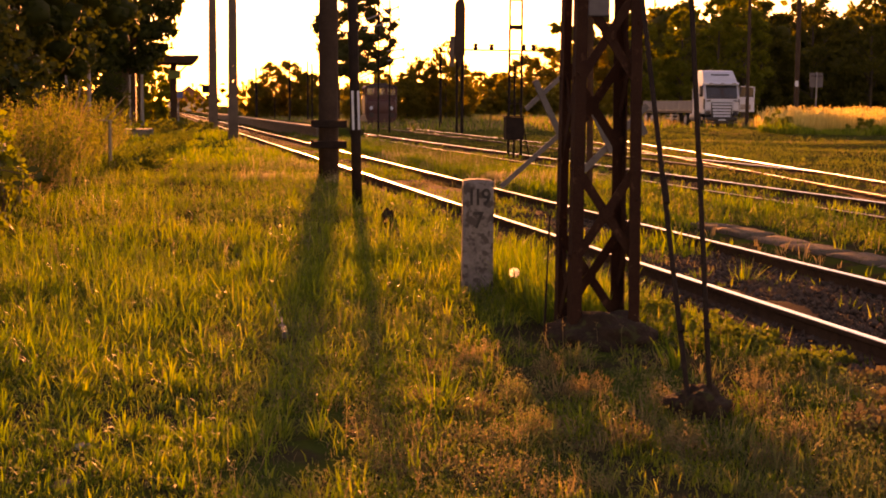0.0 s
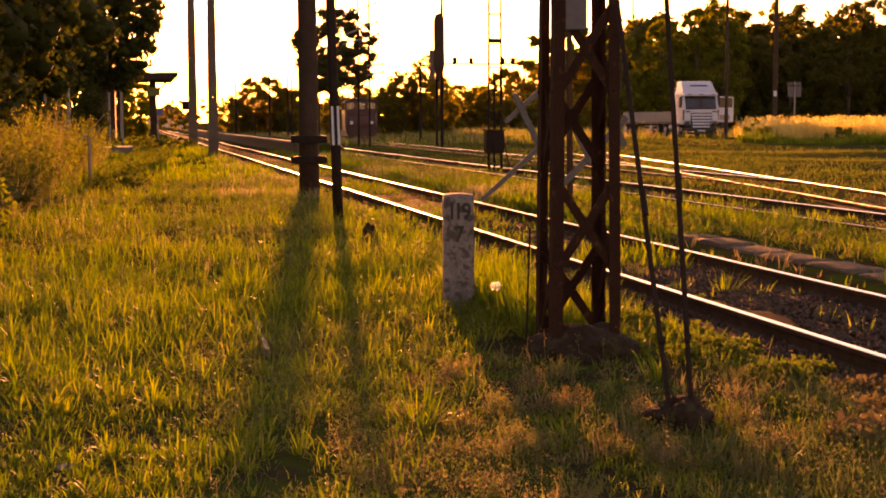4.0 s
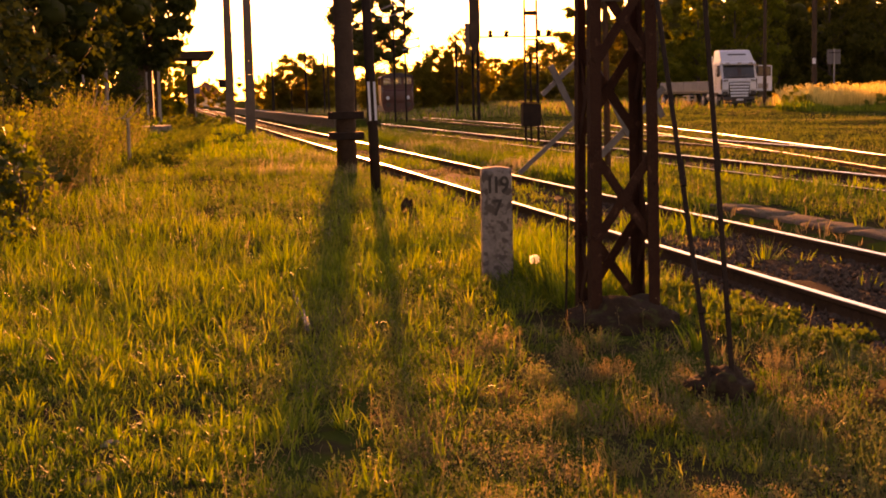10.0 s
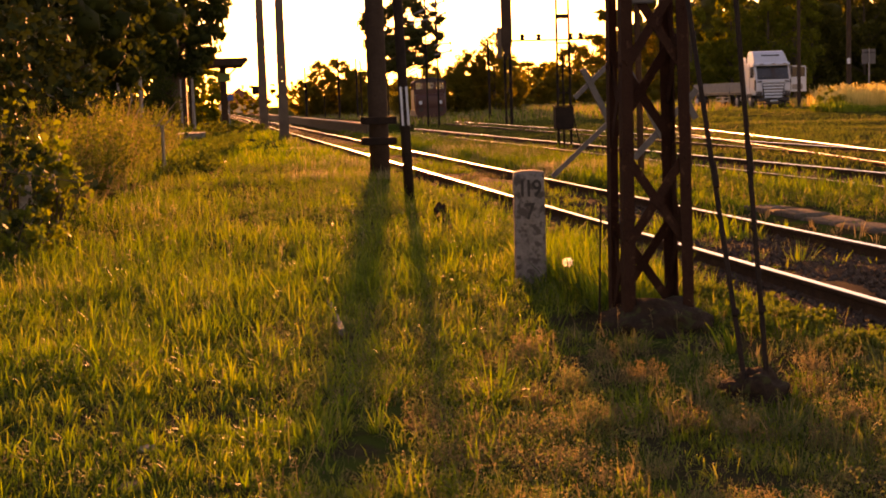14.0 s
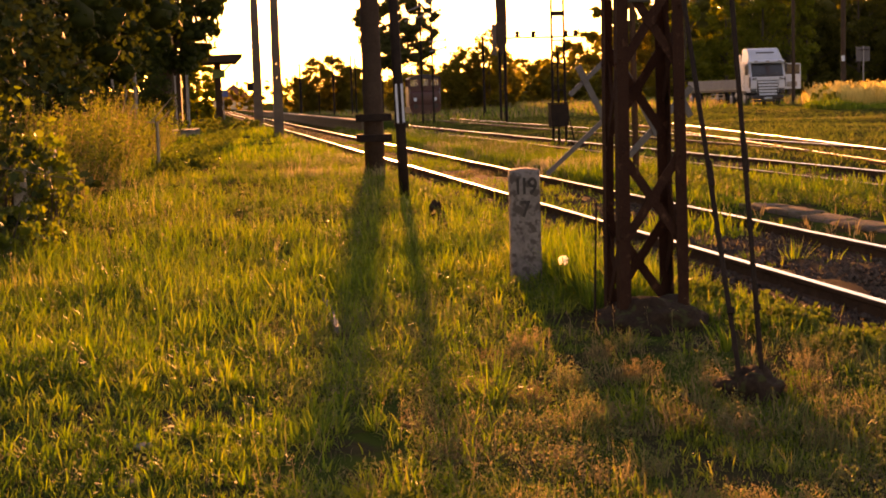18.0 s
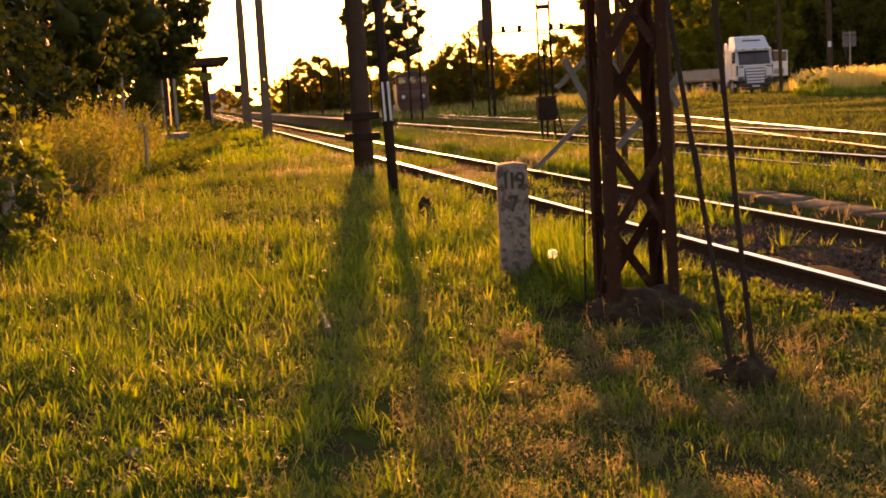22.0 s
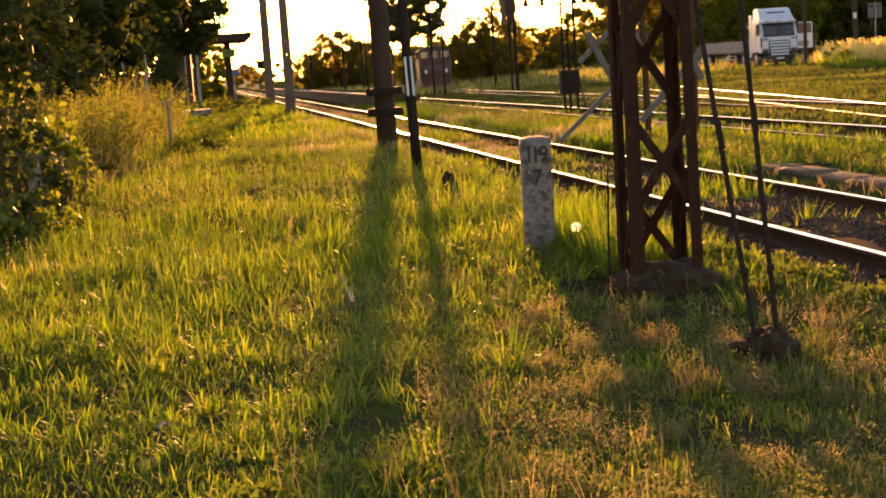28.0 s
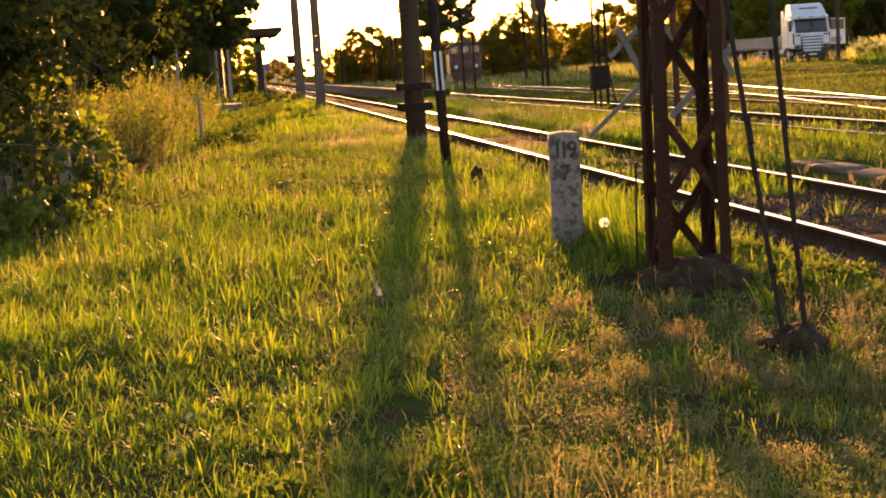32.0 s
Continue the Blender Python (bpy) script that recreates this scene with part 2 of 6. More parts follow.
# Wood edge leaves: shade coloured into the darker copy, sunlight into the lighter one.
DARKWOOD = leafy("shaded_wood_leaf", [(0.055, 0.06, 0.014), (0.085, 0.088, 0.018), (0.12, 0.115, 0.024)], 0.55, 0.06)
SUNLEAF = leafy("sunlit_tree_leaf", [(0.08, 0.10, 0.015), (0.13, 0.15, 0.02), (0.19, 0.19, 0.03)], 0.55, 0.15)
NEEDLE = leafy("pine_needle", [(0.035, 0.045, 0.015), (0.06, 0.07, 0.02)], 0.3, 0.2)
SHRUB = leafy("shrub_leaf", [(0.075, 0.108, 0.021), (0.13, 0.155, 0.032), (0.17, 0.175, 0.046)], 0.52, 0.9)
FLUFF = leafy("seed_fluff", [(0.75, 0.72, 0.65), (0.8, 0.78, 0.72)], 0.6, 2.0)

# ---- building helpers ----


def finish(name, mesh, material, parent=None, label=""):
    if material:
        mesh.materials.append(material)
    ob = new(name, mesh)
    if parent:
        ob.parent = parent
    if label:
        ob["label"] = label
    return ob


def part(name, bm, material, parent=None, label="", smooth=False):
    mesh = bpy.data.meshes.new(name)
    bm.to_mesh(mesh)
    bm.free()
    if smooth:
        for p in mesh.polygons:
            p.use_smooth = True
    return finish(name, mesh, material, parent, label)


def thing(name, x, y, z, label, category, group="", turn=0, kind=""):
    ob = new(name)
    ob.matrix_world = pose(x, y, z, 0, 0, turn)
    return tagged(ob, label, category, group, kind)


def box(bm, cx, cy, cz, sx, sy, sz, turn=None, bevel=0.0, jitter=0.0):
    r = bmesh.ops.create_cube(bm, size=1)
    vs = r["verts"]
    m = Matrix.Translation((cx, cy, cz)) @ (turn or Matrix()) @ Matrix.Diagonal((sx, sy, sz, 1))
    bmesh.ops.transform(bm, matrix=m, verts=vs)
    if jitter:
        for v in vs:
            v.co += Vector([random.uniform(-jitter, jitter) for _ in range(3)])
    if bevel:
        es = list({e for v in vs for e in v.link_edges})
        bmesh.ops.bevel(bm, geom=es, offset=bevel, segments=2, affect="EDGES", profile=0.5)
    return bm


def tube(bm, a, b, ra, rb=None, n=10, caps=True):
    a, b = Vector(a), Vector(b)
    rb = ra if rb is None else rb
    m = Matrix.Translation((a + b) / 2) @ (b - a).to_track_quat("Z", "Y").to_matrix().to_4x4()
    bmesh.ops.create_cone(bm, cap_ends=caps, segments=n, radius1=ra, radius2=rb, depth=(b - a).length, matrix=m)
    return bm


def beam(bm, a, b, w, d, side=(0, 1, 0)):
    """A rectangular bar from a to b, w wide and d deep along side."""
    a, b = Vector(a), Vector(b)
    z = (b - a).normalized()
    y = Vector(side)
    y = (y - z * y.dot(z)).normalized()
    x = y.cross(z)
    m = Matrix((x, y, z)).transposed().to_4x4()
    return box(bm, *((a + b) / 2), w, d, (b - a).length, m)


def lathe(bm, profile, n=14, centre=(0, 0, 0)):
    """Turned body from (radius, height) pairs."""
    rings = []
    for r, h in profile:
        rings.append([bm.verts.new((centre[0] + r * math.cos(k * math.tau / n), centre[1] + r * math.sin(k * math.tau / n), centre[2] + h)) for k in range(n)])
    for p, q in zip(rings, rings[1:]):
        for k in range(n):
            bm.faces.new((p[k], p[(k + 1) % n], q[(k + 1) % n], q[k]))
    bm.faces.new(rings[0][::-1])
    bm.faces.new(rings[-1])
    return bm


def extrude_outline(bm, outline, y0, y1):
    """An outline in x and z pulled along y."""
    a = [bm.verts.new((x, y0, z)) for x, z in outline]
    b = [bm.verts.new((x, y1, z)) for x, z in outline]
    n = len(outline)
    for k in range(n):
        bm.faces.new((a[k], a[(k + 1) % n], b[(k + 1) % n], b[k]))
    bm.faces.new(a[::-1])
    bm.faces.new(b)
    bmesh.ops.recalc_face_normals(bm, faces=bm.faces)
    return bm


def mesh_from(name, verts, tris, smooth=False):
    """A triangle mesh from arrays."""
    me = bpy.data.meshes.new(name)
    verts, tris = np.asarray(verts, np.float32), np.asarray(tris, np.int32)
    me.vertices.add(len(verts))
    me.vertices.foreach_set("co", verts.ravel())
    me.loops.add(tris.size)
    me.loops.foreach_set("vertex_index", tris.ravel())
    me.polygons.add(len(tris))
    me.polygons.foreach_set("loop_start", np.arange(0, tris.size, 3, dtype=np.int32))
    me.update(calc_edges=True)
    return me


def smoothstep(v, a, b):
    t = np.clip((np.asarray(v, float) - a) / (b - a), 0, 1)
    return t * t * (3 - 2 * t)


def waves(x, y, s, seed=0):
    """Cheap smooth noise from sines, about -1 to 1."""
    r = np.random.RandomState(seed)
    v = 0
    for k in range(6):
        a, p, f = r.uniform(0, math.tau), r.uniform(0, math.tau), s * r.uniform(0.6, 1.8)
        v = v + np.sin((x * np.cos(a) + y * np.sin(a)) * f + p)
    return v / 3.2


def lie(x, y):
    """Height of the ground."""
    x, y = np.asarray(x, float), np.asarray(y, float)
    z = 0.025 * waves(x, y, 1.3, 3) * smoothstep(-x, 0.6, 1.6) + 0.035 * waves(x, y, 0.9, 4) * smoothstep(x, 7.5, 9) + 0.15 * waves(x, y, 0.45, 14) * smoothstep(x, 16, 20) * (1 - smoothstep(y, 70, 85))
    z = z + 0.019 * waves(x, y, 3.0, 77) * smoothstep(-x, 3.4, 4.2) * (1 - smoothstep(y, 12, 15)) * smoothstep(y, 3.5, 4.5)
    z = z - 0.13 * smoothstep(x, -0.95, -0.45) * (1 - smoothstep(x, 1.95, 2.15))
    z = z - 0.10 * smoothstep(x, 4.2, 4.7) * (1 - smoothstep(x, 7.1, 7.7))
    z = z - 0.04 * np.exp(-(((x + 2.05) / 0.75) ** 2) - ((y - 5.2) / 1.1) ** 2)
    z = z + 0.27 * smoothstep(y, 50, 88) * smoothstep(x, 14, 26)
    z = z + 0.35 * smoothstep(y, 55, 90) * smoothstep(-x, 4.0, 6.5)
    return z


def blades(name, xy, tall, wide, material, lean=0.35, kind="stuff", label="", category="grass", lift=0.0, away=None, segs=2, fan=0.0):
    """Blades of grass: narrow strips that curve over to one side and end in a point."""
    n = len(xy)
    a = np.random.uniform(0, math.tau, n) if away is None else away
    way = np.stack([np.cos(a), np.sin(a)], 1)
    b = a + math.pi / 2 + np.random.uniform(-0.7, 0.7, n)
    flat = np.stack([np.cos(b), np.sin(b), np.random.normal(0, 0.15, n)], 1)
    start = np.clip(np.abs(np.random.normal(fan, 0.45 * lean, n)), 0, 0.95)
    curl = np.abs(np.random.normal(0.4 * lean, 1.0 * lean, n))
    at = np.c_[xy, lie(xy[:, 0], xy[:, 1]) + lift - 0.01]
    v = np.zeros((n, 2 * segs + 1, 3))
    half = flat * (np.asarray(wide) / 2)[:, None]
    step = np.asarray(tall) * 1.12 / segs
    for k in range(segs):
        broad = (0.7, 1.0, 0.75)[k] if segs == 3 else (0.9, 0.95)[k]
        v[:, 2 * k], v[:, 2 * k + 1] = at - half * broad, at + half * broad
        bow = np.minimum(start + curl * ((k + 0.5) / segs) ** 1.3, 2.2)
        at = at + np.c_[way * (np.sin(bow) * step)[:, None], np.cos(bow) * step]
    v[:, 2 * segs] = at
    o = (np.arange(n) * (2 * segs + 1))[:, None]
    rows = [o + [2 * k + d for d in q] for k in range(segs - 1) for q in ((0, 1, 3), (0, 3, 2))]
    t = np.concatenate(rows + [o + [2 * segs - 2, 2 * segs - 1, 2 * segs]], 1).reshape(-1, 3)
    ob = finish(name, mesh_from(name, v.reshape(-1, 3), t), material)
    return tagged(ob, label, category, "", kind)


def leaf_cards(points, size, droop=0.3, shape="diamond", face=None):
    """Leaves at points: arrays of vertices and triangles."""
    n = len(points)
    outline = {
        "diamond": [(0, 0), (0.32, 0.45), (0, 1), (-0.32, 0.45)],
        "maple": [(0, 0), (0.35, -0.05), (0.25, 0.2), (0.62, 0.38), (0.3, 0.5), (0.28, 0.72), (0.0, 1.0), (-0.28, 0.72), (-0.3, 0.5), (-0.62, 0.38), (-0.25, 0.2), (-0.35, -0.05)],
        "lobed": [(0, 0), (0.5, 0.2), (0.3, 0.6), (0, 1), (-0.3, 0.6), (-0.5, 0.2)],
        "needle": [(0, 0), (0.12, 0.5), (0, 1), (-0.12, 0.5)],
    }[shape]
    k = len(outline)
    u = np.random.normal(size=(n, 3))
    u[:, 2] -= droop
    u /= np.linalg.norm(u, axis=1)[:, None]
    w = np.random.normal(size=(n, 3))
    w -= u * (w * u).sum(1)[:, None]
    w /= np.linalg.norm(w, axis=1)[:, None]
    s = (np.broadcast_to(size, (n,)) * np.random.uniform(0.7, 1.3, n))[:, None]
    v = np.stack([points + w * (x * s) + u * (y * s) for x, y in outline], 1)
    fold = np.cross(u, w) * s * 0.12
    for j, (x, y) in enumerate(outline):
        v[:, j] += fold * abs(x) * 2
    o = (np.arange(n) * k)[:, None]
    if shape == "lobed":
        fan = [(0, 1, 2), (0, 2, 3), (0, 3, 4), (0, 4, 5)]
    elif shape == "maple":
        fan = [(0, 1, 2), (0, 2, 4), (2, 3, 4), (0, 4, 8), (4, 5, 6), (4, 6, 8), (6, 7, 8), (0, 8, 10), (8, 9, 10), (0, 10, 11)]
    else:
        fan = [(0, 1, 2), (0, 2, 3)]
    t = np.concatenate([o + list(f) for f in fan], 1).reshape(-1, 3)
    return v.reshape(-1, 3), t


def clumps(centres, radii, per, flat=0.8):
    """Points scattered in the shells of many small clumps."""
    out = []
    for c, r in zip(centres, radii):
        d = np.random.normal(size=(per, 3))
        d /= np.linalg.norm(d, axis=1)[:, None]
        d *= (np.random.uniform(0.25, 1, per) ** 0.5 * r)[:, None]
        d[:, 2] *= flat
        out.append(np.asarray(c) + d)
    return np.concatenate(out)


def hearts(centres, radii, fill=0.7):
    """Small uneven solids that fill the middle of leaf clumps."""
    bm = bmesh.new()
    bmesh.ops.create_icosphere(bm, subdivisions=1, radius=1)
    bm.verts.ensure_lookup_table()
    ball = np.array([v.co[:] for v in bm.verts])
    faces = np.array([[v.index for v in f.verts] for f in bm.faces])
    bm.free()
    n, k = len(centres), len(ball)
    v = ball[None] * np.random.uniform(0.6, 1.25, (n, k, 1)) * (np.asarray(radii) * fill)[:, None, None] * np.array([1, 1, 0.8]) + np.asarray(centres)[:, None]
    return v.reshape(-1, 3), (np.arange(n)[:, None, None] * k + faces[None]).reshape(-1, 3)


def tree(name, x, y, tall, spread, base, label, clump=60, per=60, leaf=0.28, material=None, shape="diamond", lean=0.0, seed=0, group="", trunk=None, category="tree", depth=None, size=1.0, fill=0.0):
    """A tapered trunk, limbs that fork, and a crown of leaf clumps about the limb ends."""
    rs = np.random.RandomState(seed + 17)
    np.random.seed(seed + 5)
    z0 = float(lie(x, y)) - 0.1
    ob = thing(name, x, y, z0, label, category, group)
    trunk = trunk or max(0.07, tall * 0.022)
    bm = bmesh.new()
    top = Vector((lean * tall, 0, tall * 0.78))
    knee = Vector((rs.uniform(-0.2, 0.2), rs.uniform(-0.2, 0.2), base * 0.7 + 0.2))
    tube(bm, (0, 0, 0), knee, trunk, trunk * 0.8, 8, False)
    tube(bm, knee, top, trunk * 0.8, trunk * 0.25, 8, False)
    centres, radii = [], []
    depth = depth or spread
    for k in range(clump):
        h = rs.uniform(0, 1)
        wide = math.sin(math.pi * min(0.98, 0.12 + 0.80 * h)) ** 0.7
        a = rs.uniform(0, math.tau)
        r = math.sqrt(rs.uniform(0.12, 1)) * wide
        c = Vector((lean * tall * h + math.cos(a) * r * spread, math.sin(a) * r * depth, base + (tall - base) * h + rs.uniform(-0.3, 0.3)))
        centres.append(c)
        radii.append(rs.uniform(0.09, 0.2) * spread * (1.2 - 0.5 * h) * size)
        if k % 4 == 0:
            f = min(0.95, max(0.1, (c.z - base * 0.8) / tall))
            start = knee.lerp(top, f * 0.8)
            tube(bm, start, c, trunk * 0.3 * (1.1 - f), trunk * 0.06, 5, False)
    part("trunk", bm, BARK, ob, "", True)
    pts = clumps(np.array(centres), radii, per)
    v, t = leaf_cards(pts, leaf, 0.3, shape)
    if fill:
        v2, t2 = hearts(np.array(centres), radii, fill)
        v, t = np.concatenate([v, v2]), np.concatenate([t, t2 + len(v)])
    finish("crown", mesh_from("crown", v, t), material or TREELEAF, ob)
    return ob

# ---- ground and tracks ----


def spaced(fine_from, fine_to, step, reach, lowest):
    far = [fine_to + step * (1.28**k - 1) * 4 for k in range(1, 60)]
    near = [fine_from - step * (1.28**k - 1) * 4 for k in range(1, 60)]
    return np.array([v for v in near[::-1] if v > lowest] + list(np.arange(fine_from, fine_to, step)) + [v for v in far if v < reach])


def ground_sheet():
    xs, ys = spaced(-12, 16, 0.22, 4000, -4000), spaced(0, 60, 0.5, 4500, -1500)
    gx, gy = np.meshgrid(xs, ys)
    v = np.stack([gx, gy, lie(gx, gy)], -1).reshape(-1, 3)
    w, h = len(xs), len(ys)
    i = (np.arange(h - 1)[:, None] * w + np.arange(w - 1)).ravel()
    t = np.concatenate([np.stack([i, i + 1, i + w + 1], 1), np.stack([i, i + w + 1, i + w], 1)])
    ob = finish("ground", mesh_from("ground", v, t), SOIL)
    for p in ob.data.polygons:
        p.use_smooth = True
    tagged(ob, "uneven grassy ground with bare brown soil", "ground", "", "structure")


ground_sheet()


def bed(x0, x1, y0, y1, z, bend=0.0, seed=1):
    np.random.seed(seed)
    xs, ys = np.linspace(x0, x1, 14), np.arange(y0, y1, 0.25 if y1 < 80 else 0.6)
    gx, gy = np.meshgrid(xs, ys)
    e = np.minimum(gx - x0, x1 - gx)
    gz = z + 0.02 * np.random.normal(size=gx.shape) - 0.12 * (1 - smoothstep(e, 0, 0.35))
    v = np.stack([gx + bend * (gy - 25), gy, gz], -1).reshape(-1, 3)
    w, h = len(xs), len(ys)
    i = (np.arange(h - 1)[:, None] * w + np.arange(w - 1)).ravel()
    t = np.concatenate([np.stack([i, i + 1, i + w + 1], 1), np.stack([i, i + w + 1, i + w], 1)])
    ob = finish("track_bed", mesh_from("track_bed", v, t), BALLAST)
    return tagged(ob, "dark dirty ballast overgrown with weeds between the rails", "track bed", "", "structure")


main_bed = bed(-0.65, 2.0, -14, 420, -0.085)
bed(4.55, 7.3, -14, 420, -0.07, 0, 2)
bed(7.6, 10.3, 14, 56, -0.02, 0.185, 3)


def rail_profile():
    h = 0.14
    return [(-0.06, -h), (0.06, -h), (0.06, -h + 0.012), (0.012, -h + 0.03), (0.010, -0.045), (0.034, -0.032), (0.036, -0.008), (0.028, 0.0), (-0.028, 0.0), (-0.036, -0.008), (-0.034, -0.032), (-0.010, -0.045), (-0.012, -h + 0.03), (-0.06, -h + 0.012)]


def railway(name, x, y0, y1, label, bend=0.0, head=None, sleepers=0, near_head=None, far_head=None, top=0.05):
    """Two rails on timber sleepers; the head has its own polished strip."""
    ob = thing(name, x, y0, 0, label, "railway track", "", -math.degrees(math.atan(bend)))
    long = (y1 - y0) * math.sqrt(1 + bend * bend)
    for s in (0.0, 1.507):
        bm = extrude_outline(bmesh.new(), [(s + px, top + pz - 0.002) for px, pz in rail_profile()], 0, long)
        r = part("rail", bm, RUST, ob, "rusty steel rail")
        bm = bmesh.new()
        crown = [(s + px, top + pz) for px, pz in ((-0.031, -0.0045), (0.031, -0.0045), (0.0295, -0.0012), (0.025, 0.0006), (0.016, 0.0016), (-0.016, 0.0016), (-0.025, 0.0006), (-0.0295, -0.0012))]
        extrude_outline(bm, crown, 0, long)
        part("rail_head", bm, (far_head if s else near_head) or head or RAILTOP, r, "polished bright rail head")
    me = None
    for k in range(sleepers):
        if me is None:
            bm = box(bmesh.new(), 0, 0, 0, 2.5, 0.24, 0.14, None, 0.012)
            s = part("sleeper", bm, TAR, ob)
            me = s.data
        else:
            s = new("sleeper", me)
            s.parent = ob
        s.location = (0.753 + random.uniform(-0.02, 0.02), 0.4 + k * 0.62, top - 0.24 + random.uniform(-0.008, 0.008))
        s.rotation_euler = (0, 0, random.uniform(-0.012, 0.012))
    return ob


railway("railway_track", 0.0, -13.38, 500, "main railway track with bright polished rails on dark ballast", sleepers=104)
railway("railway_track", 5.15, -13.7, 500, "second railway track with one polished and one rusty rail in weeds", head=RAILTOP, near_head=RUSTHEAD, sleepers=95)
railway("railway_track", 7.05, 20, 60, "diverging siding track with one worn and one rusty rail in grass", bend=0.178, head=RAILTOP, far_head=RAILTOP, near_head=RUSTHEAD, sleepers=50, top=0.09)
railway("railway_track", 8.84, 30.2, 190, "overgrown siding track that leads to the locomotive", bend=0.0255, head=RUSTHEAD, far_head=RAILTOP, sleepers=0, top=0.085)


def stones(x0, x1, y0, y1, n, z, seed):
    np.random.seed(seed)
    c = np.stack([np.random.uniform(x0, x1, n), y0 + (y1 - y0) * np.random.uniform(0, 1, n) ** 1.6, np.full(n, z)], 1)
    base = np.array([(1, 0, 0), (-1, 0, 0), (0, 1, 0), (0, -1, 0), (0, 0, 1), (0, 0, -1)], float)
    faces = np.array([(0, 2, 4), (2, 1, 4), (1, 3, 4), (3, 0, 4), (2, 0, 5), (1, 2, 5), (3, 1, 5), (0, 3, 5)])
    s = np.random.uniform(0.016, 0.038, n)[:, None, None]
    v = base[None] * np.random.uniform(0.6, 1.3, (n, 6, 1)) * s + np.random.normal(0, 0.3, (n, 6, 3)) * s * 0.5 + c[:, None]
    t = (np.arange(n)[:, None, None] * 6 + faces[None]).reshape(-1, 3)
    ob = finish("ballast_stones", mesh_from("ballast_stones", v.reshape(-1, 3), t), STONE)
    tagged(ob, "loose brown ballast stones between the rails", "ballast", "", "stuff")


stones(-0.6, 1.95, 5, 22, 10000, -0.075, 5)


def loose_stones():
    """The nearest stones of the bed lie singly."""
    rs = random.Random(44)
    shapes = []
    for k in range(8):
        bm = bmesh.new()
        bmesh.ops.create_icosphere(bm, subdivisions=1, radius=1)
        for v in bm.verts:
            v.co = Vector((v.co.x, v.co.y * 0.8, v.co.z * 0.65)) * rs.uniform(0.75, 1.2)
        me = bpy.data.meshes.new("stone")
        bm.to_mesh(me)
        bm.free()
        me.materials.append(STONE)
        shapes.append(me)
    for k in range(300):
        ob = new("stone", shapes[k % 8])
        ob.parent = main_bed
        x = rs.choice((rs.uniform(0.1, 1.4), rs.uniform(0.1, 1.4), rs.uniform(-0.55, -0.1)))
        ob.location = (x, 6.5 + 7 * rs.random(), -0.072)
        ob.rotation_euler = (rs.uniform(-0.4, 0.4), rs.uniform(-0.4, 0.4), rs.uniform(0, 6.28))
        r = rs.uniform(0.018, 0.042)
        ob.scale = (r, r, r)


loose_stones()
stones(4.6, 7.2, 12, 40, 3000, -0.06, 6)


def platform_slabs():
    ob = thing("platform_edge", 2.47, 0, 0, "low edge of old worn concrete platform slabs between the tracks", "platform edge", "", 0, "structure")
    y = 7.5
    while y < 16.7:
        l = random.uniform(0.82, 0.98)
        bm = bmesh.new()
        bmesh.ops.create_cube(bm, size=1)
        bmesh.ops.subdivide_edges(bm, edges=bm.edges, cuts=5, use_grid_fill=True)
        for v in bm.verts:
            q = Vector((v.co.x * 0.44, v.co.y * l, v.co.z * 0.20))
            worn = max(0, abs(v.co.x) * 2 - 0.75) + max(0, abs(v.co.y) * 2 - 0.8)
            if v.co.z > 0.3:
                q.z -= 0.05 * worn
            v.co = q + Vector((1, 1, 0.5)) * 0.016 * noise.noise(q * 5 + Vector((0, y, 0)))
        s = part("slab", bm, DIRTCONC, ob, "", True)
        s.location = (random.uniform(-0.03, 0.03), y + l / 2, -0.055 + random.uniform(-0.02, 0.015))
        s.rotation_euler = (random.uniform(-0.03, 0.03), random.uniform(-0.04, 0.03), random.uniform(-0.03, 0.03))
        y += l + 0.05
    return ob


platform_slabs()


def high_platform():
    ob = thing("platform", 2.55, 62, 0, "long raised earth platform with a dark concrete edge wall", "platform", "", 0, "structure")
    part("edge_wall", box(bmesh.new(), 0.1, 60, 0.16, 0.2, 120, 0.74, None, 0.02), DIRTCONC, ob)
    part("surface", box(bmesh.new(), 1.15, 60, 0.17, 1.9, 120, 0.68, None, 0.05), SOIL, ob)
    for k in range(40):
        part("coping_slab", box(bmesh.new(), 0.16, 1.5 + k * 3, 0.565, 0.46, 2.96, 0.07, None, 0.01), CONCRETE, ob)


high_platform()

# ---- lattice mast, its guys, the marker stone ----


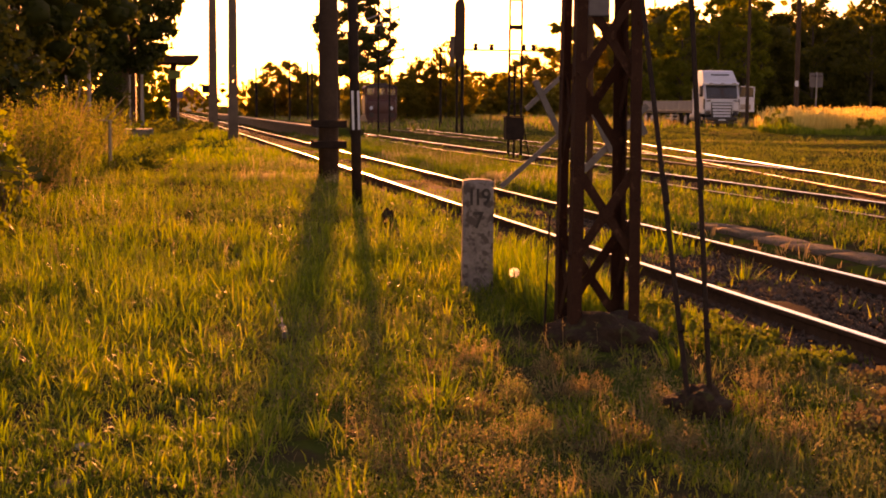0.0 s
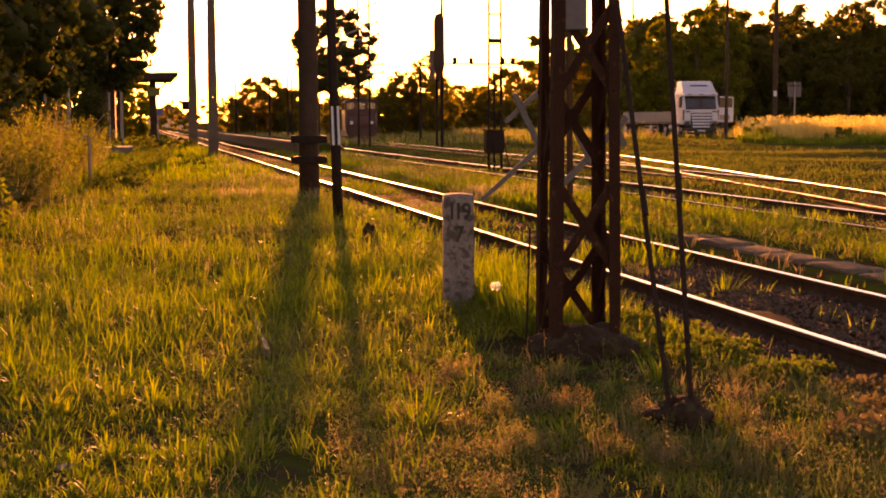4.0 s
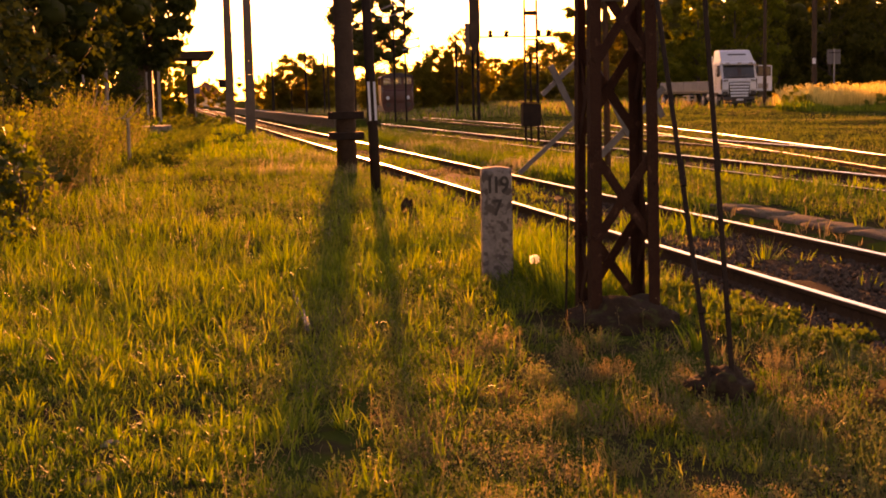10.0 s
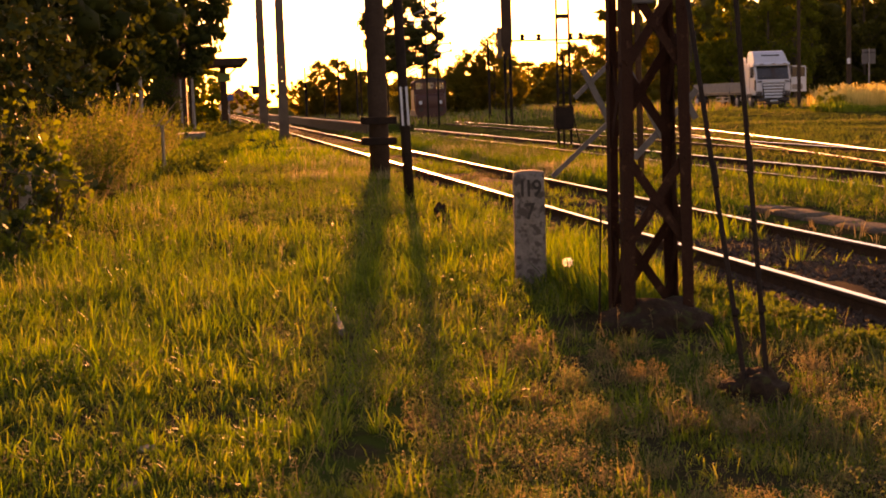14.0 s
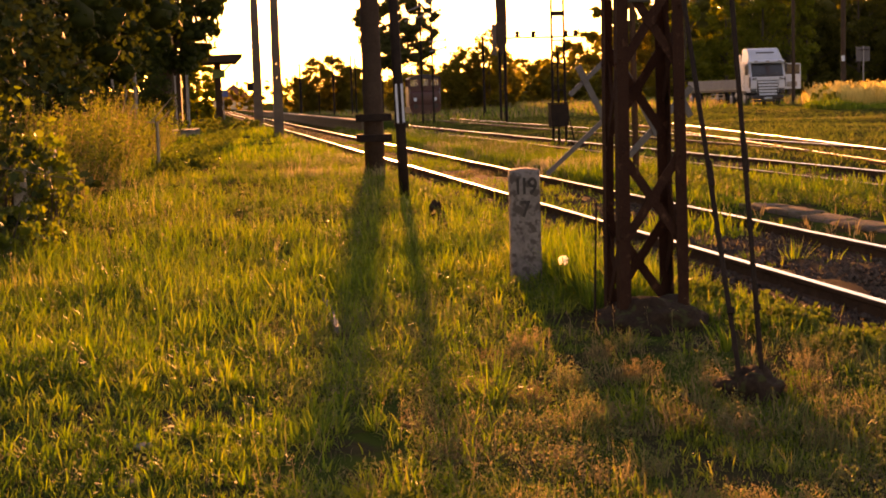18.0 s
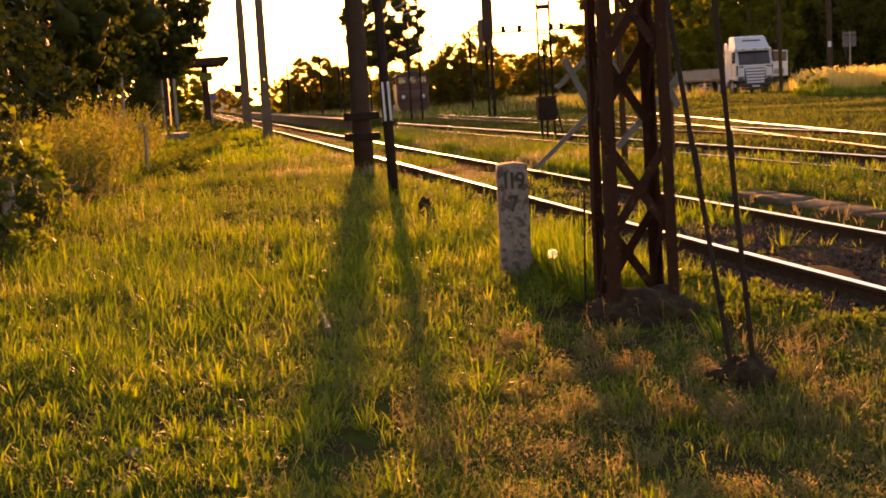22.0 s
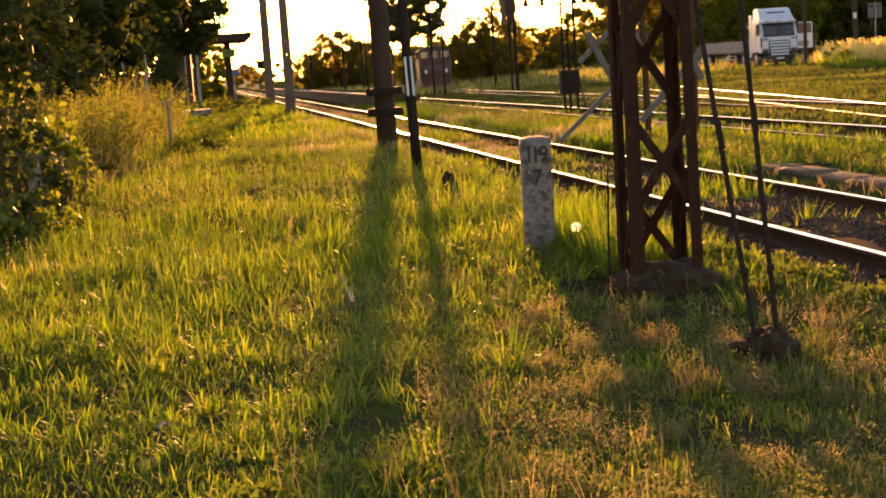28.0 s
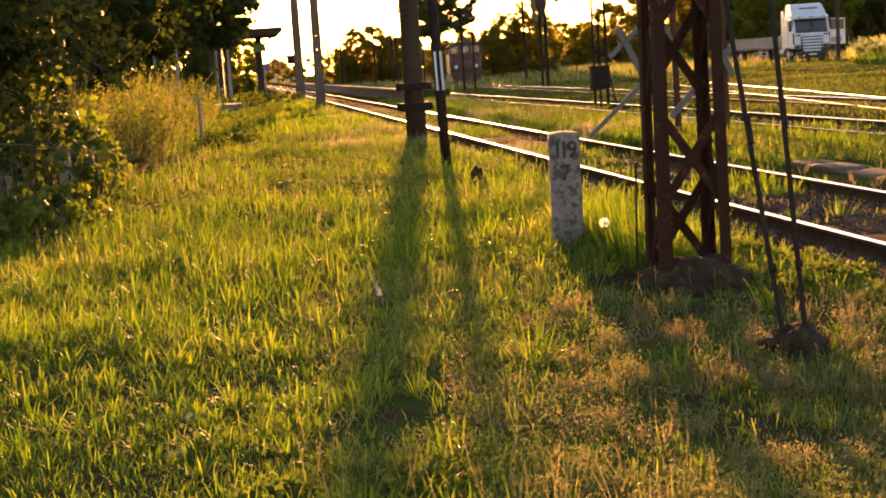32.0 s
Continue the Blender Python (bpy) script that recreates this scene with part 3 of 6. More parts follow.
def lattice_mast():
    ob = thing("lattice_mast", -1.655, 8.62, 0, "dark brown riveted steel lattice mast on a concrete foot", "mast")
    ax, ay, tall = 0.222, 0.18, 9.6
    half = lambda z: 1 - 0.32 * z / tall
    w = 0.072
    for ix in (-1, 1):
        for iy in (-1, 1):
            bm = bmesh.new()
            k = half(tall)
            a, b = (ix * ax, iy * ay, -0.02), (ix * ax * k, iy * ay * k, tall)
            beam(bm, (a[0] - ix * w / 2 + ix * 0.005, a[1], a[2]), (b[0] - ix * w / 2 + ix * 0.005, b[1], b[2]), w, 0.010)
            beam(bm, (a[0], a[1] - iy * w / 2, a[2]), (b[0], b[1] - iy * w / 2, b[2]), 0.010, w)
            part("leg", bm, MASTPAINT, ob)
    # crossed bars: those of the front and back faces sit at different heights
    for side, first in ((0, 0.82), (1, 0.62), (2, 0.39), (3, 0.30)):
        turn = Matrix.Rotation(side * math.pi / 2, 4, "Z")
        wide, deep = (ax, ay) if side % 2 == 0 else (ay, ax)
        for k in range(8):
            zc = first + k * 1.10
            h, d = wide * half(zc), deep * half(zc)
            for flip in (-1, 1):
                bm = bmesh.new()
                off = 0.012 if flip > 0 else 0.024
                beam(bm, (-flip * (h - 0.01), -d + off, max(0.05, zc - 0.30)), (flip * (h - 0.01), -d + off, zc + 0.30), 0.058, 0.009)
                for f in (-0.86, 0.86):
                    tube(bm, (flip * f * h, -d - 0.012, zc + 0.30 * f), (flip * f * h, -d + off, zc + 0.30 * f), 0.011, 0.013, 6)
                bm.transform(turn)
                part("brace", bm, MASTPAINT, ob)
            if side % 2 == 0:
                bm = bmesh.new()
                box(bm, 0, -d + 0.006, zc, 0.075, 0.008, 0.075, Matrix.Rotation(0.78, 4, "Y"))
                bm.transform(turn)
                part("gusset_plate", bm, MASTPAINT, ob, "riveted gusset plate")
    part("equipment_box", box(bmesh.new(), -0.07, -ay + 0.05, 2.40, 0.14, 0.09, 0.74, None, 0.01), SIGNBACK, ob, "dark grey sheet metal box")
    foot = bmesh.new()
    bmesh.ops.create_icosphere(foot, subdivisions=4, radius=1)
    for v in foot.verts:
        q = v.co.copy()
        p = Vector((math.copysign(abs(q.x) ** 0.85, q.x), math.copysign(abs(q.y) ** 0.8, q.y), q.z))
        v.co = Vector((p.x * 0.345, p.y * 0.36 - 0.10, p.z * 0.185)) * (1 + 0.22 * noise.noise(q * 2.2) + 0.10 * noise.noise(q * 6) + 0.04 * noise.noise(q * 15))
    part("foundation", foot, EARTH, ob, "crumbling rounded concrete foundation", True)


lattice_mast()


def guy(name, a, b, r, label):
    ob = thing(name, *a, label, "guy rod", "guy rods of the mast")
    way = Vector(b) - Vector(a)
    part("rod", tube(bmesh.new(), (0, 0, -0.05), way, r, r, 8), DARKIRON, ob)
    u = way.normalized()
    part("turnbuckle", tube(bmesh.new(), u * 0.98, u * 1.12, r * 1.25, r * 1.25, 8), DARKIRON, ob)
    part("clamp", tube(bmesh.new(), u * 0.30, u * 0.33, r * 1.4, r * 1.4, 8), DARKIRON, ob)


guy("guy_rod", (-1.904, 6.38, 0.12), (-1.75, 8.46, 4.25), 0.0135, "dark iron guy rod running from the anchor block to the mast")
guy("guy_rod", (-1.80, 6.36, 0.12), (-1.66, 8.50, 9.4), 0.0135, "dark iron guy rod running steeply up to the mast top")


def lump(name, x, y, z, rx, ry, rz, mat, label, category, seed=0, rough=0.2):
    bm = bmesh.new()
    bmesh.ops.create_icosphere(bm, subdivisions=4, radius=1)
    for v in bm.verts:
        q = v.co.copy()
        v.co = Vector((q.x * rx, q.y * ry, q.z * rz)) * (1 + rough * noise.noise(q * 1.9 + Vector((seed, 0, 0))) + rough * 0.4 * noise.noise(q * 6 + Vector((0, seed, 0))))
    ob = part(name, bm, mat, None, "", True)
    ob.location = (x, y, z)
    return tagged(ob, label, category)


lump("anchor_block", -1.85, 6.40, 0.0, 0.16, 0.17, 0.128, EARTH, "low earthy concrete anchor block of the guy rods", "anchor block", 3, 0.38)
ob = part("earth_rod", tube(bmesh.new(), (0, 0, -0.05), (0.03, 0, 0.80), 0.008, 0.006, 6), DARKIRON)
ob.location = (-2.0, 8.62, 0)
tagged(ob, "thin rusty earthing rod standing in grass beside the mast", "rod")


def letters(text, x, z, size, y, parent):
    cu = bpy.data.curves.new("digit", "FONT")
    cu.body, cu.size, cu.align_x, cu.extrude = text, size, "CENTER", 0.002
    cu.offset = 0.0035
    tmp = bpy.data.objects.new("digit_source", cu)
    scene.collection.objects.link(tmp)
    bpy.context.view_layer.update()
    me = bpy.data.meshes.new_from_object(tmp.evaluated_get(bpy.context.evaluated_depsgraph_get()))
    bpy.data.objects.remove(tmp)
    me.transform(Matrix.Translation((x, y, z)) @ Matrix.Rotation(math.pi / 2, 4, "X") @ Matrix.Diagonal((0.86, 1.0, 1, 1)))
    me.materials.clear()
    return finish("digit", me, INK, parent, "black painted number")


def marker_stone():
    ob = thing("marker_stone", -1.925, 10.85, 0, "whitewashed concrete railway distance marker with black numbers", "marker stone", "", -8)
    bm = bmesh.new()
    bmesh.ops.create_cube(bm, size=1)
    bmesh.ops.subdivide_edges(bm, edges=bm.edges, cuts=14, use_grid_fill=True)
    for v in bm.verts:
        x, y, z = v.co * 2
        k = 1.0 / max(1e-6, (abs(x) ** 10 + abs(y) ** 10) ** 0.1) * max(abs(x), abs(y))
        h = (z + 1) / 2
        top = 0.90 + 0.014 * (1 - x * x) * (h > 0.99)
        q = Vector((x * k * 0.123 * (1 - 0.03 * h), y * k * 0.085 * (1 - 0.03 * h), -0.1 + (top + 0.1) * h))
        v.co = q + Vector((1, 0.6, 0.5)) * 0.004 * noise.noise(q * 14) + Vector((0.4, 1, 0)) * 0.003 * noise.noise(q * 40)
    part("body", bm, WHITEWASH, ob, "", True)
    letters("1", -0.056, 0.715, 0.18, -0.0885, ob)
    letters("1", -0.006, 0.715, 0.18, -0.0885, ob)
    letters("9", 0.058, 0.715, 0.18, -0.0885, ob)
    letters("7", 0.0, 0.535, 0.18, -0.0885, ob)


marker_stone()

# ---- poles ----


def timber_pole():
    ob = thing("timber_pole", -1.0, 28.2, 0, "thick tarred timber pole clamped by two dark beams", "pole")
    bm = lathe(bmesh.new(), [(0.205, -0.2), (0.20, 1.2), (0.19, 4.0), (0.16, 9.0)], 18)
    for v in bm.verts:
        v.co += Vector((v.co.x, v.co.y, 0)) * 0.06 * noise.noise(v.co * 3)
    part("shaft", bm, TAR, ob, "", True)
    for z in (1.13, 0.72):
        for y in (-0.23, 0.23):
            part("clamp_beam", box(bmesh.new(), 0, y, z, 0.66, 0.10, 0.15, None, 0.012), DARKIRON, ob)
        for x in (-0.26, 0.26):
            part("bolt", tube(bmesh.new(), (x, -0.31, z), (x, 0.31, z), 0.014, 0.014, 6), DARKIRON, ob)


timber_pole()


def thin_pole():
    ob = thing("signal_post", -1.51, 20.5, 0, "slim dark iron post with a white marker strip", "post")
    ob.matrix_world = pose(-1.51, 20.5, 0, 0, -1.5, 0)
    part("shaft", lathe(bmesh.new(), [(0.076, -0.2), (0.074, 1.0), (0.062, 7.5)], 14), DARKIRON, ob, "", True)
    for x in (-0.042, 0.042):
        part("marker_strip", box(bmesh.new(), x, -0.076, 1.42, 0.034, 0.012, 0.56, None, 0.003), WHITEPAINT, ob, "white enamel strip")
    part("collar", lathe(bmesh.new(), [(0.086, 1.08), (0.09, 1.105), (0.086, 1.13)], 14), DARKIRON, ob)


thin_pole()


def holed_pole(x, y, w0, w1, tall, bracket, label):
    """A tapered concrete pole with a row of openings right through it."""
    ob = thing("concrete_pole", x, y, -0.05, label, "pole", "concrete poles beside the track")
    half = lambda z: (w0 + (w1 - w0) * z / tall) / 2
    bm = bmesh.new()
    depth = w0 * 0.7
    for s in (-1, 1):
        beam(bm, (s * half(0) * 0.56, 0, 0), (s * half(tall) * 0.60, 0, tall), w0 * 0.40, depth)
    z = 0.0
    while z < tall:
        long = 0.55 if z > 2.6 and not bracket else 2.6
        h = half(z) * 2
        box(bm, 0, 0, z + long / 2, h * 0.5, depth * 0.96, long)
        z += long + 0.07
    part("shaft", bm, POLECONC, ob)
    part("cap", box(bmesh.new(), 0, 0, tall + 0.03, w1 * 1.3, depth, 0.06, None, 0.01), POLECONC, ob)
    part("cross_arm", beam(bmesh.new(), (-0.9, -depth / 2 - 0.05, tall - 0.4), (0.9, -depth / 2 - 0.05, tall - 0.4), 0.09, 0.09), TAR, ob)
    if bracket:
        part("bracket", beam(bmesh.new(), (-0.6, 0, 2.58), (0, 0, 2.58), 0.07, 0.07), DARKIRON, ob)
        part("lamp_box", box(bmesh.new(), -0.46, 0, 2.55, 0.40, 0.34, 0.52, None, 0.03), DARKIRON, ob)


holed_pole(-0.86, 88, 0.58, 0.30, 10.5, True, "tall tapered concrete pole with a dark box bracket")
holed_pole(-0.95, 64, 0.46, 0.20, 9.0, False, "tall tapered concrete pole pierced by small holes")


def twin_signal():
    ob = thing("railway_signal", 6.37, 42, 0, "two thin iron posts joined by rungs with a relay box", "railway signal")
    for x in (-0.2, 0.2):
        part("post", tube(bmesh.new(), (x, 0, -0.15), (x * 0.9, 0, 7.2), 0.04, 0.032, 8), DARKIRON, ob)
    for z in (1.6, 2.4, 3.1, 3.9, 4.7, 5.5, 6.3):
        part("rung", box(bmesh.new(), 0, 0, z, 0.42, 0.06, 0.14 if z == 3.9 else 0.04), DARKIRON, ob)
    part("relay_box", box(bmesh.new(), -0.05, -0.08, 0.84, 0.56, 0.36, 0.68, None, 0.02), DARKIRON, ob)
    part("box_lid", box(bmesh.new(), -0.05, -0.08, 1.205, 0.62, 0.42, 0.04, None, 0.01), DARKIRON, ob)
    for dx in (-0.22, 0.02, 0.2):
        part("conduit", tube(bmesh.new(), (dx - 0.03, -0.08, 1.2), (dx * 0.6, 0, 1.75), 0.018, 0.018, 6), DARKIRON, ob)
    part("inner_post", tube(bmesh.new(), (0.0, 0.1, -0.1), (0.0, 0.1, 2.75), 0.03, 0.03, 8), DARKIRON, ob)
    part("stay", tube(bmesh.new(), (0.2, 0.05, 1.3), (0.5, 0.05, -0.1), 0.02, 0.02, 6), DARKIRON, ob)
    part("wire_arm", tube(bmesh.new(), (-1.6, 0, 3.2), (0.8, 0, 3.2), 0.022, 0.022, 6), DARKIRON, ob)
    for x in (-1.25, -0.75, 0.25, 0.55):
        part("insulator", lathe(bmesh.new(), [(0.03, 3.2), (0.09, 3.25), (0.05, 3.30), (0.09, 3.35), (0.03, 3.40)], 10, (x, 0, 0)), DARKIRON, ob)


twin_signal()


def board_signal():
    ob = thing("light_signal", 12.15, 77, 0, "tall railway light signal with a narrow dark backing board", "railway signal")
    part("post", tube(bmesh.new(), (0.18, 0, -0.1), (0.18, 0, 8.6), 0.09, 0.07, 10), DARKIRON, ob)
    part("post", tube(bmesh.new(), (-0.12, 0, -0.1), (-0.12, 0, 4.4), 0.07, 0.07, 10), DARKIRON, ob)
    bm = bmesh.new()
    out = [(-0.30 * math.cos(a), 6.95 + 0.45 * math.sin(a)) for a in np.linspace(0, math.pi, 9)]
    extrude_outline(bm, [(0.30, 4.4), (-0.05, 3.6), (-0.30, 4.4)] + out, -0.16, -0.08)
    part("backing_board", bm, TAR, ob, "dark rounded backing board")
    part("side_board", box(bmesh.new(), -0.42, -0.05, 4.55, 0.26, 0.10, 1.7, None, 0.05), POLECONC, ob)
    for z in (5.0, 5.6, 6.2, 6.8):
        h = part("lamp_hood", lathe(bmesh.new(), [(0.14, 0), (0.15, 0.22), (0.13, 0.24)], 12), DARKIRON, ob)
        h.matrix_local = pose(0, 0.0, z, -90, 0, 0)


board_signal()


def thin_posts(rows, label, name="line_post", mat=None):
    for x, y, tall, r in rows:
        ob = thing(name, x, y, float(lie(x, y)), label, "post", "thin posts along the line")
        part("shaft", tube(bmesh.new(), (0, 0, -0.1), (0, 0, tall), r, r * 0.7, 8), mat or DARKIRON, ob)
        part("cap", tube(bmesh.new(), (0, 0, tall), (0, 0, tall + 0.08), r * 1.4, r, 8), mat or DARKIRON, ob)


def wire_mast():
    """Two slim posts with stays and bracket arms for the overhead line."""
    ob = thing("overhead_line_mast", 8.7, 81.5, 0, "slim twin posts with slanting bracket arms for the overhead line", "mast")
    for x in (-0.35, 0.3):
        part("post", tube(bmesh.new(), (x, 0, -0.1), (x, 0, 9.5), 0.06, 0.045, 8), DARKIRON, ob)
    for a, b in (((-1.25, 6.40), (0.78, 7.22)), ((-1.25, 5.90), (0.85, 6.52)), ((0.15, 4.70), (1.1, 4.80)), ((0.15, 4.14), (1.12, 4.36)), ((-1.25, 7.6), (0.7, 8.3))):
        part("bracket_arm", tube(bmesh.new(), (a[0], -0.05, a[1]), (b[0], -0.05, b[1]), 0.035, 0.035, 8), GALV, ob)
        part("insulator", lathe(bmesh.new(), [(0.03, -0.1), (0.075, -0.06), (0.04, 0.0), (0.075, 0.06), (0.03, 0.1)], 8, (b[0], -0.05, b[1])), TAR, ob)


wire_mast()
thin_posts([(7.75, 130, 5.6, 0.11), (4.7, 130, 4.9, 0.10), (9.4, 130, 5.5, 0.09), (9.9, 131, 5.3, 0.08), (6.2, 150, 3.6, 0.07), (5.4, 118, 2.2, 0.05), (13.6, 60, 3.6, 0.05), (11.0, 120, 3.0, 0.07), (14.74, 95, 5.4, 0.10)], "thin dark post standing along the railway line")


def crossed_boards():
    ob = thing("crossed_boards", 0, 24, 0, "crossed grey weathered boards fixed to two brown posts", "warning cross")
    for x, tall in ((3.14, 3.1), (4.02, 3.2)):
        part("post", tube(bmesh.new(), (x, 0.06, -0.1), (x - 0.03, 0.06, tall), 0.06, 0.055, 10), RUST, ob)
    for k, (a, b, c, d) in enumerate([(1.93, 1.45, 2.95, 2.36), (2.08, 1.95, 2.56, 0.98), (1.50, 0.10, 2.60, 1.06), (2.88, 1.95, 3.50, 0.70), (2.98, 0.36, 4.15, 1.53), (3.86, 1.54, 4.11, 1.02)]):
        way = Vector((c - a, 0, d - b)).normalized()
        bm = beam(bmesh.new(), (a, -0.03 - 0.035 * (k % 2), b), (c, -0.03 - 0.035 * (k % 2), d), 0.08 if k in (0, 2) else 0.11, 0.04)
        part("board", bm, GREYWOOD, ob)


crossed_boards()

# ---- truck ----


def cab_shell(outline, half, top_half):
    """A cab body: its side outline in y and z pulled across, drawn in towards the roof."""
    bm = bmesh.new()
    sides = []
    for sx in (-1, 1):
        sides.append([bm.verts.new((sx * (half if z < 3.0 else half + (top_half - half) * (z - 3.0) / 0.95), y, z)) for y, z in outline])
    n = len(outline)
    for k in range(n):
        bm.faces.new((sides[0][k], sides[0][(k + 1) % n], sides[1][(k + 1) % n], sides[1][k]))
    bm.faces.new(sides[0][::-1])
    bm.faces.new(sides[1])
    bmesh.ops.recalc_face_normals(bm, faces=bm.faces)
    bmesh.ops.bevel(bm, geom=list(bm.edges), offset=0.07, segments=2, affect="EDGES", profile=0.5)
    return bm


def truck():
    ob = thing("truck", 33.45, 91.0, 0.2, "white lorry with a low dropside trailer and its cab door open", "truck", "", -5.5)
    body = [(0.0, 0.95), (-0.06, 1.4), (-0.02, 1.95), (0.30, 2.92), (0.36, 3.1), (2.2, 3.1), (2.2, 0.95)]
    part("cab", cab_shell(body, 1.23, 1.2), WHITEPAINT, ob, "white lacquered cab")
    hood = [(0.34, 3.06), (0.55, 3.42), (0.98, 3.86), (1.25, 3.94), (2.2, 3.94), (2.2, 3.06)]
    part("roof_spoiler", cab_shell(hood, 1.19, 1.06), WHITEPAINT, ob, "tall white roof deflector")
    part("roof_emblem", box(bmesh.new(), 0.05, 0.72, 3.62, 1.25, 0.05, 0.09, Matrix.Rotation(-0.75, 4, "X"), 0.015), BLACKPLASTIC, ob)
    lean = Matrix.Rotation(-0.318, 4, "X")
    part("windscreen", box(bmesh.new(), 0.0, 0.115, 2.47, 2.18, 0.05, 0.90, lean, 0.02), WINDSCREEN, ob, "dark windscreen")
    for sx in (-1, 1):
        part("screen_pillar", box(bmesh.new(), sx * 1.13, 0.10, 2.47, 0.10, 0.06, 0.94, lean, 0.02), WHITEPAINT, ob)
    part("dashboard", box(bmesh.new(), 0, 0.02, 2.03, 2.2, 0.07, 0.09, lean, 0.02), BLACKPLASTIC, ob)
    visor = part("sun_visor", box(bmesh.new(), 0, 0.10, 3.03, 2.34, 0.42, 0.15, Matrix.Rotation(0.35, 4, "X"), 0.05), WHITEPAINT, ob, "white sun visor")
    for x in (-0.8, 0.0, 0.8):
        part("visor_lamp", box(bmesh.new(), x, -0.10, 3.02, 0.26, 0.06, 0.08, None, 0.02), GALV, visor)
    part("front_panel", box(bmesh.new(), 0, -0.07, 1.86, 2.20, 0.10, 0.22, None, 0.035), WHITEPAINT, ob)
    g = part("grille", box(bmesh.new(), 0, -0.06, 1.22, 1.46, 0.06, 1.04, None, 0.02), BLACKPLASTIC, ob, "black grille")
    for k in range(5):
        bm = box(bmesh.new(), 0, -0.12, 0.82 + k * 0.20, 1.40 - 0.05 * (4 - k), 0.09, 0.125, Matrix.Rotation(-0.2, 4, "X"), 0.025)
        part("grille_bar", bm, WHITEPAINT, g, "white grille bar")
    part("side_window", box(bmesh.new(), -1.225, 0.72, 2.5, 0.03, 0.72, 0.74, None, 0.01), WINDSCREEN, ob, "dark side window")
    part("side_window", box(bmesh.new(), 1.225, 0.85, 2.5, 0.03, 0.95, 0.74, None, 0.01), WINDSCREEN, ob, "dark side window")
    part("door_gap", box(bmesh.new(), -1.228, 1.28, 2.1, 0.02, 0.025, 1.9), BLACKPLASTIC, ob)
    for sx in (-1, 1):
        part("headlight", box(bmesh.new(), sx * 0.93, -0.12, 1.86, 0.30, 0.05, 0.09, Matrix.Rotation(sx * 0.12, 4, "Y"), 0.02), BLACKPLASTIC, ob)
        lamp = part("lamp_cluster", box(bmesh.new(), sx * 0.98, -0.05, 0.98, 0.38, 0.14, 0.26, None, 0.05), WINDSCREEN, ob, "headlamp glass")
        part("bezel", box(bmesh.new(), sx * 0.98, -0.03, 1.16, 0.42, 0.14, 0.06, None, 0.02), BLACKPLASTIC, lamp)
        part("corner_panel", box(bmesh.new(), sx * 0.98, -0.03, 1.48, 0.44, 0.12, 0.52, None, 0.05), WHITEPAINT, ob)
        part("corner_deflector", box(bmesh.new(), sx * 1.20, 0.04, 1.62, 0.08, 0.24, 0.72, None, 0.03), BLACKPLASTIC, ob)
        part("mirror", box(bmesh.new(), sx * 1.36, 0.16, 2.56, 0.15, 0.20, 0.58, None, 0.05), BLACKPLASTIC, ob)
        part("mirror_arm", beam(bmesh.new(), (sx * 1.20, 0.25, 2.86), (sx * 1.38, 0.18, 2.86), 0.04, 0.04), BLACKPLASTIC, ob)
        part("step", box(bmesh.new(), sx * 1.12, 0.52, 0.62, 0.20, 0.5, 0.24, None, 0.03), BLACKPLASTIC, ob)
        part("wheel_arch", box(bmesh.new(), sx * 1.10, 1.35, 1.0, 0.30, 1.25, 0.16, None, 0.06), BLACKPLASTIC, ob)
        part("side_fairing", box(bmesh.new(), sx * 1.17, 2.62, 2.2, 0.06, 0.62, 2.7, None, 0.03), WHITEPAINT, ob)
        part("wiper", beam(bmesh.new(), (sx * 0.1, -0.06, 2.08), (sx * 0.75, 0.0, 2.24), 0.03, 0.03), BLACKPLASTIC, ob)
    part("bumper", box(bmesh.new(), 0, -0.02, 0.62, 2.2, 0.26, 0.26, None, 0.07), BLACKPLASTIC, ob, "dark front bumper")
    part("lower_bumper", box(bmesh.new(), 0, 0.05, 0.38, 2.3, 0.3, 0.16, None, 0.04), BLACKPLASTIC, ob)
    part("plate", box(bmesh.new(), 0, -0.20, 0.56, 0.52, 0.015, 0.11), WHITEPAINT, ob, "blank number plate")
    turn = Matrix.Rotation(math.radians(-4), 4, "Z")
    d = part("door", box(bmesh.new(), 1.86, 0.42, 1.62, 1.12, 0.09, 1.0, turn, 0.03), WHITEPAINT, ob, "open cab door")
    bm = bmesh.new()
    for a, b in (((1.34, 2.1), (1.36, 2.86)), ((1.33, 2.86), (2.40, 2.80)), ((2.38, 2.82), (2.38, 2.08))):
        beam(bm, (a[0], 0.42 - 0.07 * (a[0] - 1.86), a[1]), (b[0], 0.42 - 0.07 * (b[0] - 1.86), b[1]), 0.07, 0.06)
    part("window_frame", bm, WHITEPAINT, d)
    part("door_pane", box(bmesh.new(), 1.86, 0.42, 2.46, 1.0, 0.015, 0.72, turn), WINDSCREEN, d)
    part("door_pocket", box(bmesh.new(), 1.80, 0.36, 1.45, 0.7, 0.06, 0.34, turn, 0.03), GALV, d)
    part("chassis", box(bmesh.new(), 0, 3.6, 0.85, 0.9, 6.0, 0.28, None, 0.02), BLACKPLASTIC, ob)
    wheels = [(sx * 1.05, y) for sx in (-1, 1) for y in (1.35, 4.6, 11.0, 12.3)]
